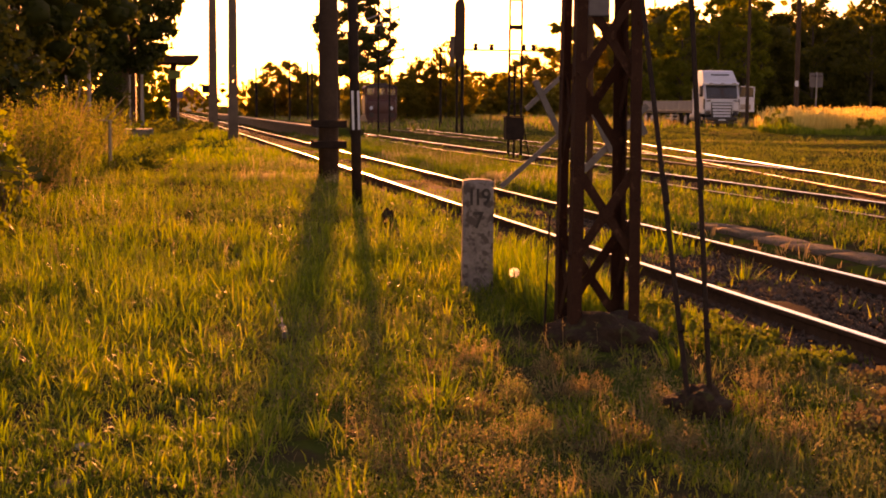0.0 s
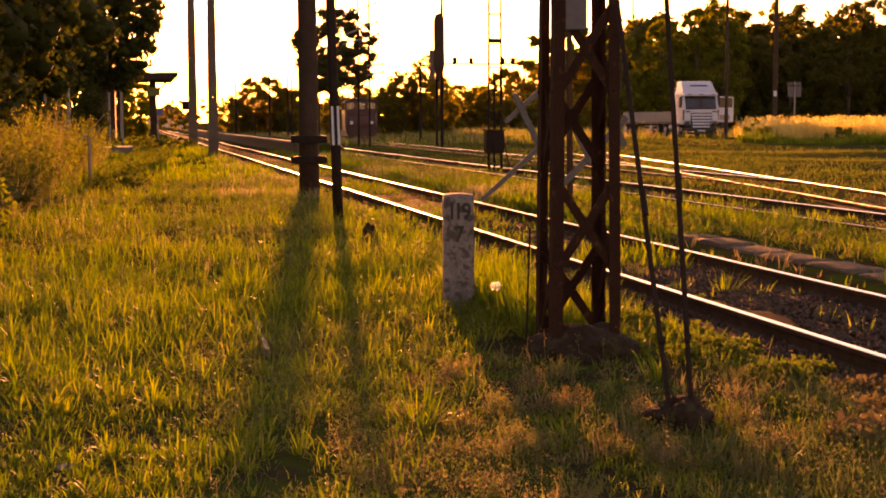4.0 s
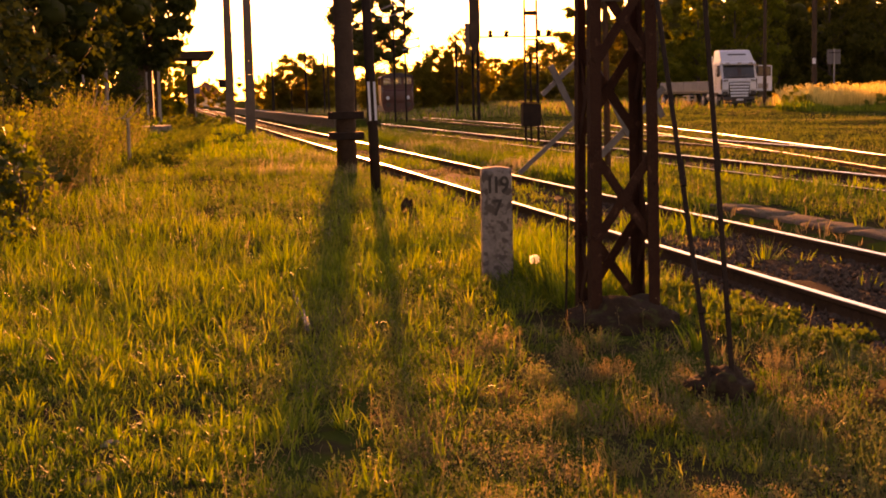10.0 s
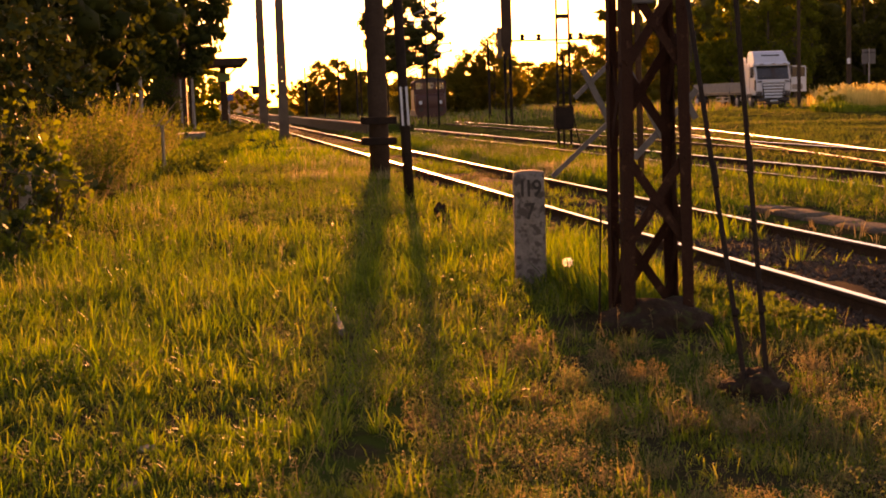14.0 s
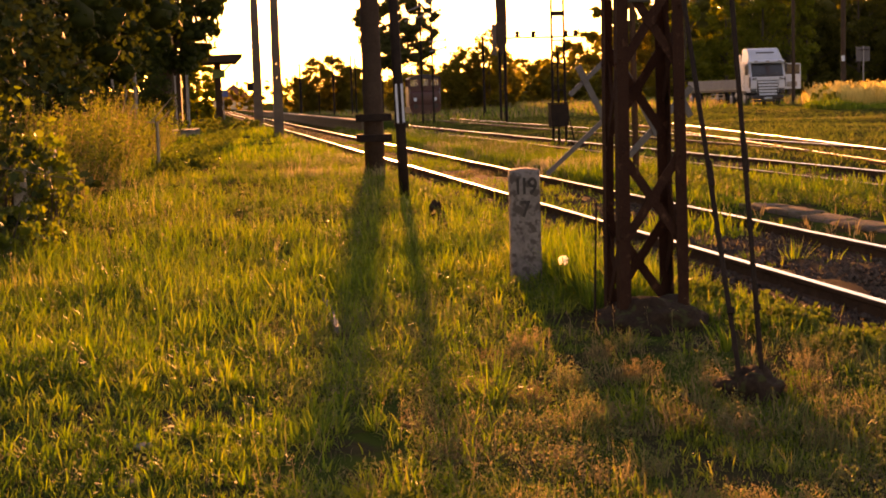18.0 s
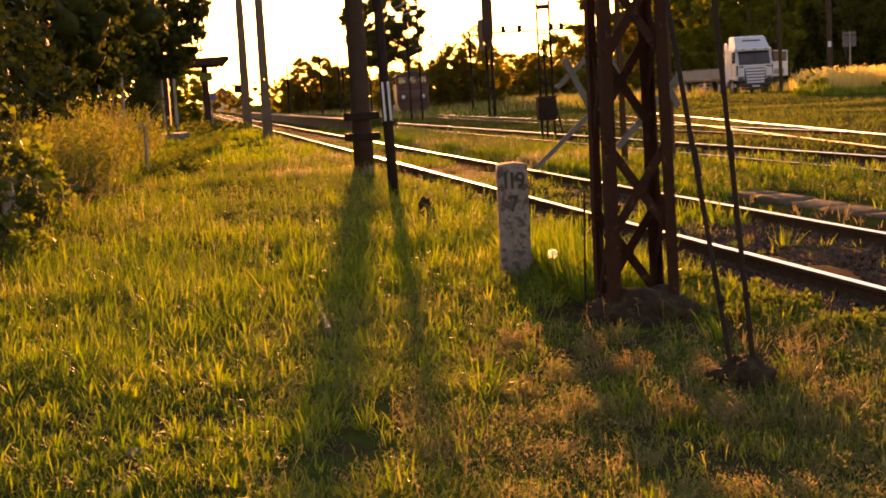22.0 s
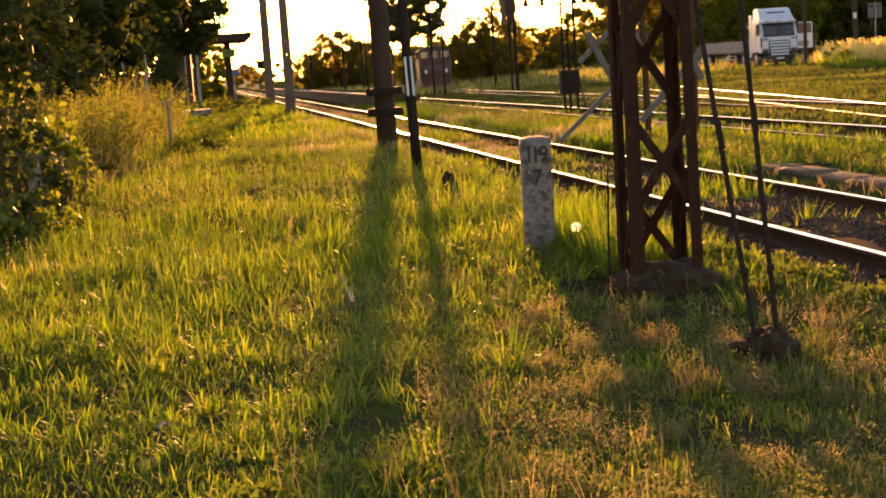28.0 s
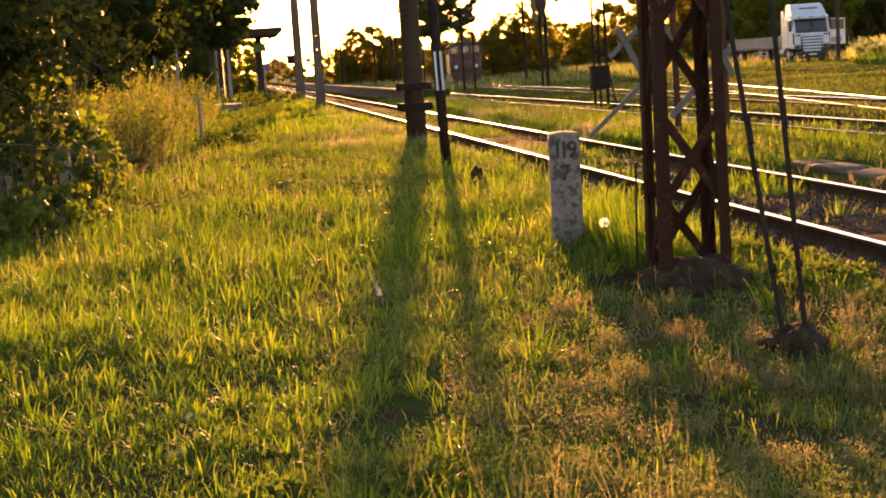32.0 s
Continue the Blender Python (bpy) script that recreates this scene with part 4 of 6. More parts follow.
    for x, y in wheels:
        w = part("wheel", lathe(bmesh.new(), [(0.36, -0.15), (0.48, -0.14), (0.5, -0.08), (0.5, 0.08), (0.48, 0.14), (0.36, 0.15)], 24), RUBBER, ob, "black tyre", True)
        w.matrix_local = (pose(0, 3.6, 0, 0, 0, 6.5) @ pose(0, -3.6, 0) if y > 10 else Matrix()) @ pose(x, y, 0.5, 0, 90, 0)
        part("rim", lathe(bmesh.new(), [(0.1, -0.165), (0.3, -0.16), (0.34, -0.12), (0.34, 0.12), (0.3, 0.16), (0.1, 0.165)], 20), GALV, w, "", True)
    swing = pose(0, 3.6, 0, 0, 0, 6.5) @ pose(0, -3.6, 0)
    loads = [part("trailer_bed", box(bmesh.new(), 0, 8.0, 1.08, 2.48, 9.6, 0.16, None, 0.02), BLACKPLASTIC, ob)]
    for sx in (-1, 1):
        for k in range(4):
            loads.append(part("side_board", box(bmesh.new(), sx * 1.24, 4.4 + k * 2.4, 1.52, 0.05, 2.32, 0.70, None, 0.012), TRAILERSIDE, ob, "pale grey dropside board"))
            loads.append(part("stake", box(bmesh.new(), sx * 1.25, 3.21 + k * 2.4, 1.5, 0.06, 0.06, 0.8, None, 0.01), GALV, ob))
    loads.append(part("head_board", box(bmesh.new(), 0, 3.15, 2.0, 2.46, 0.07, 1.75, None, 0.02), TRAILERSIDE, ob))
    loads.append(part("underrun_guard", box(bmesh.new(), -1.1, 7.2, 0.60, 0.05, 2.6, 0.10), GALV, ob))
    loads.append(part("underrun_guard", box(bmesh.new(), -1.1, 7.2, 0.85, 0.05, 2.6, 0.08), GALV, ob))
    for piece in loads:
        piece.matrix_local = swing
    part("fuel_tank", lathe(bmesh.new(), [(0.2, -0.6), (0.32, -0.57), (0.32, 0.57), (0.2, 0.6)], 14), GALV, ob).matrix_local = pose(-0.95, 2.9, 0.75, 90, 0, 0)


truck()

# ---- locomotive ----


def locomotive():
    ob = thing("locomotive", 11.45, 100, 0.09, "old dark red shunting locomotive with a rounded roof", "locomotive", "", -4)
    ob.scale = (0.80, 0.87, 0.87)
    out = [(-1.42, 0.95), (1.42, 0.95), (1.45, 1.3), (1.45, 2.56), (-1.45, 2.56), (-1.45, 1.3)]
    part("body", extrude_outline(bmesh.new(), out, 0.35, 3.4), LOCORED, ob, "faded dark red body")
    part("hood", box(bmesh.new(), 0.2, 6.3, 1.6, 1.4, 5.8, 1.4, None, 0.1), LOCODARK, ob)
    roof = [(1.45, 3.14), (1.43, 3.21), (1.28, 3.32), (0.9, 3.41), (0.4, 3.46), (-0.4, 3.46), (-0.9, 3.41), (-1.28, 3.32), (-1.43, 3.21), (-1.45, 3.14)]
    part("roof", extrude_outline(bmesh.new(), roof, 0.2, 3.5), LOCODARK, ob)
    for y in (0.40, 3.35):
        for x in (-1.36, -0.46, 0.46, 1.36):
            part("pillar", box(bmesh.new(), x, y, 2.85, 0.26 if abs(x) < 1 else 0.2, 0.1, 0.61), LOCORED, ob)
    part("nose", box(bmesh.new(), 0, 0.22, 1.52, 2.75, 0.62, 1.44, None, 0.29), LOCORED, ob, "", True)
    beam_outline = [(-1.0, 0.32), (1.0, 0.32), (1.3, 0.55), (1.42, 0.9), (1.42, 1.05), (-1.42, 1.05), (-1.42, 0.9), (-1.3, 0.55)]
    part("buffer_beam", extrude_outline(bmesh.new(), beam_outline, -0.08, 0.3), LOCORED, ob, "red buffer beam with rounded corners")
    for x in (-0.92, 0.0, 0.92):
        w = part("window", box(bmesh.new(), x, 0.335, 2.57, 0.7, 0.05, 0.06), LOCODARK, ob)
        part("pane", box(bmesh.new(), x, 0.36, 2.86, 0.66, 0.008, 0.56), PANE, w).visible_shadow = False
    for x in (-0.9, 0.9):
        l = part("lamp", lathe(bmesh.new(), [(0.2, -0.1), (0.22, 0.0), (0.16, 0.06)], 16), LOCODARK, ob)
        l.matrix_local = pose(x, -0.05, 1.5, 90, 0, 0)
        part("lens", lathe(bmesh.new(), [(0.15, 0.05), (0.15, 0.075), (0.08, 0.09)], 14), WHITEPAINT, l, "pale lamp glass")
        b = part("buffer", lathe(bmesh.new(), [(0.1, 0), (0.1, 0.4), (0.22, 0.42), (0.22, 0.47)], 14), LOCODARK, ob)
        b.matrix_local = pose(x, 0.0, 0.95, 90, 0, 0)
        part("handrail", tube(bmesh.new(), (x * 1.5, 0.2, 1.2), (x * 1.5, 0.2, 2.4), 0.03, 0.03, 6), GALV, ob)
    part("roof_vent", box(bmesh.new(), 0, 1.8, 3.48, 1.2, 1.6, 0.12, None, 0.05), LOCODARK, ob)
    part("underframe", box(bmesh.new(), 0, 4.7, 0.62, 2.3, 8.4, 0.5, None, 0.03), LOCODARK, ob)
    for y in (1.6, 4.6, 7.6):
        for x in (-0.75, 0.75):
            w = part("wheel", lathe(bmesh.new(), [(0.45, -0.07), (0.5, -0.06), (0.5, 0.06), (0.45, 0.07)], 20), LOCODARK, ob)
            w.matrix_local = pose(x, y, 0.5, 0, 90, 0)


locomotive()

# ---- far right: posts and road sign ----


def right_posts():
    for x, y, tall, r, plate in ((34.22, 88.5, 11.5, 0.125, False), (43.2, 100, 13.5, 0.20, True), (66.0, 112, 13, 0.12, False)):
        ob = thing("timber_line_pole", x, y, float(lie(x, y)), "tall dark timber line pole before the wood", "pole", "line poles before the wood")
        part("shaft", tube(bmesh.new(), (0, 0, -0.2), (0, 0, tall), r, r * 0.75, 10), TAR, ob)
        if plate:
            part("number_plate", box(bmesh.new(), -0.12, -r - 0.02, 3.2, 0.26, 0.03, 0.42), WHITEPAINT, ob, "small white plate")
    ob = thing("road_sign", 44.8, 100, float(lie(44.8, 100)), "grey back of a rectangular road sign on a post", "road sign")
    part("post", tube(bmesh.new(), (0, 0, -0.1), (0, 0, 4.1), 0.055, 0.055, 10), GALV, ob)
    part("panel", box(bmesh.new(), 0, 0.07, 3.5, 1.1, 0.04, 1.1, None, 0.01), SIGNBACK, ob)
    part("panel_bracket", box(bmesh.new(), 0, -0.035, 3.8, 0.9, 0.03, 0.06), DARKIRON, ob)


right_posts()

# ---- left: station things, fence, house ----


def waiting_hall():
    ob = thing("waiting_hall", -3.2, 90, 0.3, "dark timber waiting hall with a flat roof on posts", "building")
    part("wall", box(bmesh.new(), -3.3, 1.5, 1.9, 2.0, 5.0, 4.0, None, 0.02), TAR, ob)
    for k in range(6):
        part("board", box(bmesh.new(), -4.13 + k * 0.33, -1.03, 1.9, 0.30, 0.04, 3.9), TAR, ob)
    bm = extrude_outline(bmesh.new(), [(-4.6, 4.13), (1.5, 4.22), (1.5, 4.0), (1.25, 3.76), (-4.6, 3.73)], -2.2, 4.6)
    part("roof", bm, TAR, ob)
    for x in (0.0, -2.05):
        part("post", box(bmesh.new(), x, 0, 1.85, 0.40 if x == 0 else 0.2, 0.30, 4.0, None, 0.02), TAR, ob)
    part("strut", beam(bmesh.new(), (0.15, 0, 3.0), (1.0, 0, 3.85), 0.09, 0.09), TAR, ob)
    part("sign", box(bmesh.new(), 0.06, -0.25, 3.08, 0.78, 0.05, 0.52, None, 0.01), GREENPLATE, ob, "green enamel sign")
    part("lamp_post", tube(bmesh.new(), (-2.9, -2.4, -0.3), (-2.9, -2.4, 3.0), 0.07, 0.06, 8), GALV, ob)


waiting_hall()
thin_posts([(-5.07, 84, 3.75, 0.10), (-5.78, 86, 2.9, 0.06), (-7.0, 60, 3.6, 0.09), (-7.45, 61, 3.2, 0.06), (-7.9, 60, 3.4, 0.07)], "grey tube post beside the station path", "tube_post", GALV)


def far_sign(x, y, tall, mat, label):
    ob = thing("station_sign", x, y, 0, label, "sign")
    part("post", tube(bmesh.new(), (0, 0, -0.1), (0, 0, tall), 0.05, 0.05, 8), GALV, ob)
    part("panel", box(bmesh.new(), 0, -0.06, tall - 0.3, 0.75, 0.04, 0.6, None, 0.01), mat, ob)


far_sign(-2.4, 122, 2.7, BLUEPLATE, "small blue sign on a thin post by the line")
ob = part("paving_slab", box(bmesh.new(), 0, 0, 0, 1.4, 3.4, 0.5, None, 0.04), CONCRETE)
ob.location = (-5.15, 68, 0.12)
tagged(ob, "pale worn concrete slab raised above the grass", "slab")


def house(x, y, w, l, tall, label):
    ob = thing("station_house", x, y, 0, label, "house")
    part("wall", box(bmesh.new(), 0, 0, tall / 2, w, l, tall), PLASTER, ob)
    bm = extrude_outline(bmesh.new(), [(-w / 2 - 0.4, tall - 0.1), (0, tall + w * 0.38), (w / 2 + 0.4, tall - 0.1)], -l / 2 - 0.3, l / 2 + 0.3)
    part("roof", bm, ROOFTILE, ob)
    for k in range(4):
        for side in (1, -1):
            win = part("window", box(bmesh.new(), side * (w / 2 + 0.01), -l / 2 + l * (k + 0.5) / 4, 1.7, 0.08, 1.1, 1.4, None, 0.02), TRAILERSIDE, ob)
            part("pane", box(bmesh.new(), side * (w / 2 + 0.06), -l / 2 + l * (k + 0.5) / 4, 1.7, 0.02, 0.9, 1.2), WINDSCREEN, win)
    for k in (-1, 1):
        win = part("window", box(bmesh.new(), k * w / 4, -l / 2 - 0.01, 1.7, 1.0, 0.08, 1.4, None, 0.02), TRAILERSIDE, ob)
        part("pane", box(bmesh.new(), k * w / 4, -l / 2 - 0.06, 1.7, 0.8, 0.02, 1.2), WINDSCREEN, win)
    part("chimney", box(bmesh.new(), w * 0.1, l * 0.1, tall + w * 0.4, 0.6, 0.6, 1.2), ROOFTILE, ob)


house(5.5, 420, 12, 9, 2.6, "distant low house in evening haze")
house(-9.0, 380, 9, 8, 3.2, "distant low house in evening haze")


def fence():
    for k, (x, y, h) in enumerate([(-6.50, 16.9, 0.78), (-6.33, 18.6, 0.95), (-7.0, 15.9, 0.55), (-8.05, 22.5, 1.1), (-7.85, 26, 1.15), (-7.65, 30, 1.1), (-7.4, 35, 1.2), (-7.1, 41, 1.2)]):
        ob = thing("fence_post", x, y, float(lie(x, y)), "grey concrete fence post hidden in leaves", "fence post", "old fence posts")
        part("shaft", box(bmesh.new(), 0, 0, h / 2 - 0.1, 0.14, 0.14, h + 0.2, None, 0.015), CONCRETE, ob)
        part("cap", box(bmesh.new(), 0, 0, h + 0.02, 0.17, 0.17, 0.05, None, 0.01), CONCRETE, ob)
    ob = thing("broken_post", -5.45, 35, float(lie(-5.45, 35)), "broken pale wooden post with splintered sticks", "post")
    ob.scale = (0.75, 0.75, 0.9)
    part("stub", tube(bmesh.new(), (0, 0, -0.1), (0.0, 0, 1.22), 0.06, 0.05, 8), STRAW, ob)
    for a, b in (((-0.18, 0, 1.2), (0.5, 0, 1.86)), ((0.0, 0, 1.15), (0.42, 0, 1.52)), ((-0.3, 0, 1.22), (0.1, 0, 1.2)), ((-0.85, 0.3, 1.45), (-0.55, 0.3, 1.95)), ((-1.1, 0.5, 1.5), (-0.9, 0.5, 2.1))):
        part("stick", tube(bmesh.new(), a, b, 0.022, 0.012, 6), STRAW, ob)


fence()

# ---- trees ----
near_maple = tree("maple_tree", -7.7, 15.6, 5.6, 2.0, 1.75, "dark leafy maple reaching over the meadow edge", 170, 100, 0.088, SHADEMAPLE, "maple", 0, 4, "", 0.09, size=1.15)
tree("maple_tree", -9.3, 19.5, 7.0, 3.1, 0.7, "dark leafy maple hanging over the meadow edge", 210, 100, 0.12, SHADEMAPLE, "lobed", 0, 3, "", 0.16)
tree("maple_tree", -9.0, 27, 8.5, 3.4, 1.5, "dark leafy maple at the meadow edge", 200, 95, 0.155, SHADEMAPLE, "lobed", 0, 7, "", 0.17)
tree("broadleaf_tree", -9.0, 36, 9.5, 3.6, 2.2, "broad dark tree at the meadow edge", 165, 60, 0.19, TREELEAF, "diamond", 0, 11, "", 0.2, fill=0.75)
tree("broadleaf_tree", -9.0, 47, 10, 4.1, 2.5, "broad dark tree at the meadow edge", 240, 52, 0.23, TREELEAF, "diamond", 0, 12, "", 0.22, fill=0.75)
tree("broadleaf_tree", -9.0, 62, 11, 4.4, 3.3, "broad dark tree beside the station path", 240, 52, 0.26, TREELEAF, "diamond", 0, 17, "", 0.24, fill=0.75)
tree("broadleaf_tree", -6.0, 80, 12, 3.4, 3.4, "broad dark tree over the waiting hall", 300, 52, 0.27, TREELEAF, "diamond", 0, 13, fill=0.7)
tree("broadleaf_tree", -4.6, 118, 5.0, 2.0, 0.6, "small leafy tree beyond the waiting hall", 130, 60, 0.24, SUNLEAF, "diamond", 0, 14, fill=0.5)
tree("broadleaf_tree", -10.6, 126, 9.0, 3.4, 0.4, "dark tree far behind the station path", 160, 50, 0.36, TREELEAF, "diamond", 0, 24, fill=0.75)
tree("broadleaf_tree", -16.5, 120, 9.5, 3.8, 0.4, "dark tree far behind the station path", 140, 46, 0.38, TREELEAF, "diamond", 0, 25, fill=0.75)
tree("broadleaf_tree", -14, 30, 10, 4.5, 1.0, "broad dark tree behind the maples", 120, 40, 0.36, TREELEAF, "diamond", 0, 15)
tree("broadleaf_tree", -15, 48, 11, 5, 1.0, "broad dark tree behind the maples", 120, 40, 0.38, TREELEAF, "diamond", 0, 16)
tree("broadleaf_tree", -16, 70, 12, 5.5, 1.0, "broad dark tree behind the maples", 120, 40, 0.42, TREELEAF, "diamond", 0, 18)


def low_limb():
    """A thin limb that hangs out over the meadow, with a spray of leaves."""
    bm = bmesh.new()
    way = [Vector((0.1, 0, 1.1)), Vector((1.1, -0.9, 1.05)), Vector((1.75, -1.4, 0.95)), Vector((2.35, -1.6, 0.84))]
    for k in range(3):
        tube(bm, way[k], way[k + 1], 0.009 - 0.002 * k, 0.007 - 0.002 * k, 6, False)
    limb = part("low_limb", bm, BARK, near_maple)
    np.random.seed(77)
    pts = np.array([way[1].lerp(way[3], f) for f in np.linspace(0, 1, 22)]) + np.random.normal(0, 0.05, (22, 3))
    v, t = leaf_cards(pts, 0.13, 0.6, "maple")
    finish("leaf_spray", mesh_from("leaf_spray", v, t), SHADEMAPLE, limb)


low_limb()


def shrub(x, y, tall, spread, mat, seed, label, leaf=0.07, per=70, n=26, shape="diamond", name="shrub"):
    rs = np.random.RandomState(seed)
    np.random.seed(seed)
    ob = thing(name, x, y, float(lie(x, y)), label, "shrub")
    bm = bmesh.new()
    cs, rr = [], []
    for k in range(n):
        a, r, h = rs.uniform(0, math.tau), math.sqrt(rs.uniform(0, 1)) * spread, rs.uniform(0.15, 1) * tall
        c = Vector((math.cos(a) * r, math.sin(a) * r, h * (1 - 0.4 * (r / spread) ** 2)))
        cs.append(c)
        rr.append(rs.uniform(0.12, 0.26) * tall * 0.6)
        tube(bm, (c.x * 0.2, c.y * 0.2, -0.05), c, 0.012, 0.004, 4, False)
    tagged(part("stem", bm, BARK, ob), "", "", "", "stuff")
    v, t = leaf_cards(clumps(np.array(cs), rr, per), leaf, 0.1, shape)
    finish("foliage", mesh_from("foliage", v, t), mat, ob)


EDGE = [(-7.55, 20.6, 1.35, 0.7), (-7.35, 23.4, 1.7, 0.8), (-6.75, 25.0, 1.1, 0.5), (-6.75, 28.5, 1.45, 0.6), (-8.1, 22.0, 1.9, 0.8), (-7.6, 26.5, 1.75, 0.9), (-7.1, 31, 1.65, 0.9), (-7.0, 36, 1.75, 1.0), (-6.8, 42, 1.65, 1.0), (-6.9, 48, 1.7, 1.2), (-6.9, 55, 1.5, 1.2)]


def thicket(x, y, tall, spread, n, seed, label):
    """Upright herb stems set with small narrow leaves, and bare dry stems leaning among them."""
    np.random.seed(seed)
    ob = thing("shrub", x, y, float(lie(x, y)), label, "shrub")
    a, r = np.random.uniform(0, math.tau, n), np.sqrt(np.random.uniform(0, 1, n)) * spread
    foot = np.stack([np.cos(a) * r, np.sin(a) * r, np.full(n, -0.05)], 1)
    h = tall * np.random.uniform(0.45, 1.1, n) * (1 - 0.35 * (r / spread) ** 2)
    tip = foot + np.c_[np.random.normal(0, 0.16, (n, 2)) * h[:, None] + foot[:, :2] * 0.25, h]
    dry = np.random.uniform(0, 1, n) < 0.3
    side = np.c_[np.cos(a * 3), np.sin(a * 3), np.zeros(n)] * (0.0035 + 0.0035 * dry)[:, None]
    v = np.stack([foot - side, foot + side, tip + side * 0.4, tip - side * 0.4], 1).reshape(-1, 3)
    o = (np.arange(n) * 4)[:, None]
    t = np.concatenate([o + [0, 1, 2], o + [0, 2, 3]], 1).reshape(-1, 3)
    f = np.random.uniform(0.15, 1.03, (n, 34, 1))
    pts = foot[:, None] + (tip - foot)[:, None] * f + np.random.normal(0, 0.05, (n, 34, 3)) * (1.25 - f)
    live, dead = pts[~dry].reshape(-1, 3), pts[dry][:, ::3].reshape(-1, 3)
    finish("stem", mesh_from("stem", v, t), DRYGRASS, ob, "dry pale stems")
    v, t = leaf_cards(live, 0.065, -0.5, "diamond")
    finish("foliage", mesh_from("foliage", v, t), SHRUB if seed % 2 else WEED, ob)
    v, t = leaf_cards(dead, 0.04, -0.8, "diamond")
    finish("dry_leaves", mesh_from("dry_leaves", v, t), DRYGRASS, ob, "dry reddish leaves and seeds")


for k, (x, y, h, s) in enumerate(EDGE):
    thicket(x, y, h * 1.14, s * 1.2, 220, 30 + k, "tangled sunlit herbs and shoots with dry stems at the meadow edge")
# Two of the saplings take the leaf colour that has shade in it.
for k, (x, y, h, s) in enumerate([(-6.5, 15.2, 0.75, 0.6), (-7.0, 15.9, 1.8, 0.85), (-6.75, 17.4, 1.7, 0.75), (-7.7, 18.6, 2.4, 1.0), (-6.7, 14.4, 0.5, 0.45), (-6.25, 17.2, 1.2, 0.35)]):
    shrub(x, y, h, s, SHADEMAPLE if k in (1, 3) else SUNMAPLE, 190 + k, "low leafy maple sapling with broad lobed leaves", 0.085, 14, 36, "maple", "maple_sapling")
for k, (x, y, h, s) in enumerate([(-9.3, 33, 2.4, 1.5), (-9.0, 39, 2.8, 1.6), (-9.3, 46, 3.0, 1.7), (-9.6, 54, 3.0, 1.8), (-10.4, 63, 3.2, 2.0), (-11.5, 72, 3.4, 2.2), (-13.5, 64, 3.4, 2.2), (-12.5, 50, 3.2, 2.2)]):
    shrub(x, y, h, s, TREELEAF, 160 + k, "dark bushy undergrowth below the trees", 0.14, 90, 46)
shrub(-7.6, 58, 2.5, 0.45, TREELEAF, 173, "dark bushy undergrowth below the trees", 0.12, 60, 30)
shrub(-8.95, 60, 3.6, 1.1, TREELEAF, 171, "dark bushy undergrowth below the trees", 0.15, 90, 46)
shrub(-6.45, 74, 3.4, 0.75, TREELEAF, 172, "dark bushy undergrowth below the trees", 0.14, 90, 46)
shrub(-3.5, 71, 0.95, 1.3, SHRUB, 54, "low rounded bush beside the path", 0.09, 70, 30)
shrub(-2.6, 78, 0.9, 1.6, WEED, 50, "low rounded bush beside the path", 0.1, 70, 26)
shrub(-4.2, 84, 0.8, 1.4, SHRUB, 51, "low rounded bush beside the path", 0.1, 70, 22)
shrub(29.6, 73.2, 1.2, 0.9, SHRUB, 52, "dry bush at the end of the reed field", 0.1, 80, 30)
shrub(33.6, 71, 0.9, 1.1, SHRUB, 53, "dry bush at the foot of the reeds", 0.1, 80, 30)

# far trees across the tracks
FAR = "sunlit distant tree beyond the railway tracks"


def farther(x, y, h, s, y2):
    """The same tree further off and larger by as much."""
    k = y2 / y
    return -4.4 + (x + 4.4) * k, y2, 1.48 + (h - 1.48) * k, s * k


tree("pine_tree", 37.8, 300, 24.6, 9.6, 8.4, "tall dense pine against the low sun", 170, 80, 0.5, NEEDLE, "diamond", 0.0, 21, "", 0.5, size=1.0, fill=0.7)
tree("pine_tree", 32.4, 304, 22.5, 3.4, 12.0, "slim sparse pine against the low sun", 50, 44, 0.5, NEEDLE, "diamond", 0.0, 22, "", 0.36)
for k, (x, y, h, s) in enumerate([(7.2, 165, 4.8, 2.0), (9.2, 166, 7.2, 2.1), (11.2, 167, 7.3, 2.1), (13.2, 165, 5.8, 2.1), (15.3, 138, 4.2, 1.9), (17.2, 136, 4.6, 1.9), (19.4, 134, 5.2, 1.9), (21.3, 136, 6.6, 2.0), (23.3, 135, 8.2, 1.9), (25.2, 137, 6.2, 1.8), (27.3, 139, 5.2, 1.9), (29.5, 138, 5.1, 1.9), (31.4, 137, 7.1, 1.8), (33.4, 136, 8.0, 1.9), (35.5, 137, 7.7, 1.9), (37.6, 136, 7.8, 1.9), (39.8, 135, 8.8, 2.0)]):
    if x > 26:
        x, y, h, s = farther(x, y, h, s, 205 + k % 3 * 3)
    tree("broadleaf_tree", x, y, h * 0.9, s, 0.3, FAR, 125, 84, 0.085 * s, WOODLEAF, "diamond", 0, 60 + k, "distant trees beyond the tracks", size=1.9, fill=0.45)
RIGHT = "tall tree at the edge of the dark wood"
for k in range(22):
    x = 47.0 + k * 3.5 + random.uniform(-1, 1)
    y = 118 + random.uniform(-3, 6) - 0.12 * (x - 43)
    h = 10.8 + 0.06 * (x - 43) + random.uniform(-0.8, 2.0)
    x, y, h, s = farther(x, y, h, 3.2, y * 1.75)
    tree("broadleaf_tree", x, y, h, s, 0.3, RIGHT, 110, 46, 0.62, DARKWOOD, "diamond", 0, 100 + k, "trees of the wood edge", size=1.3, fill=0.5)
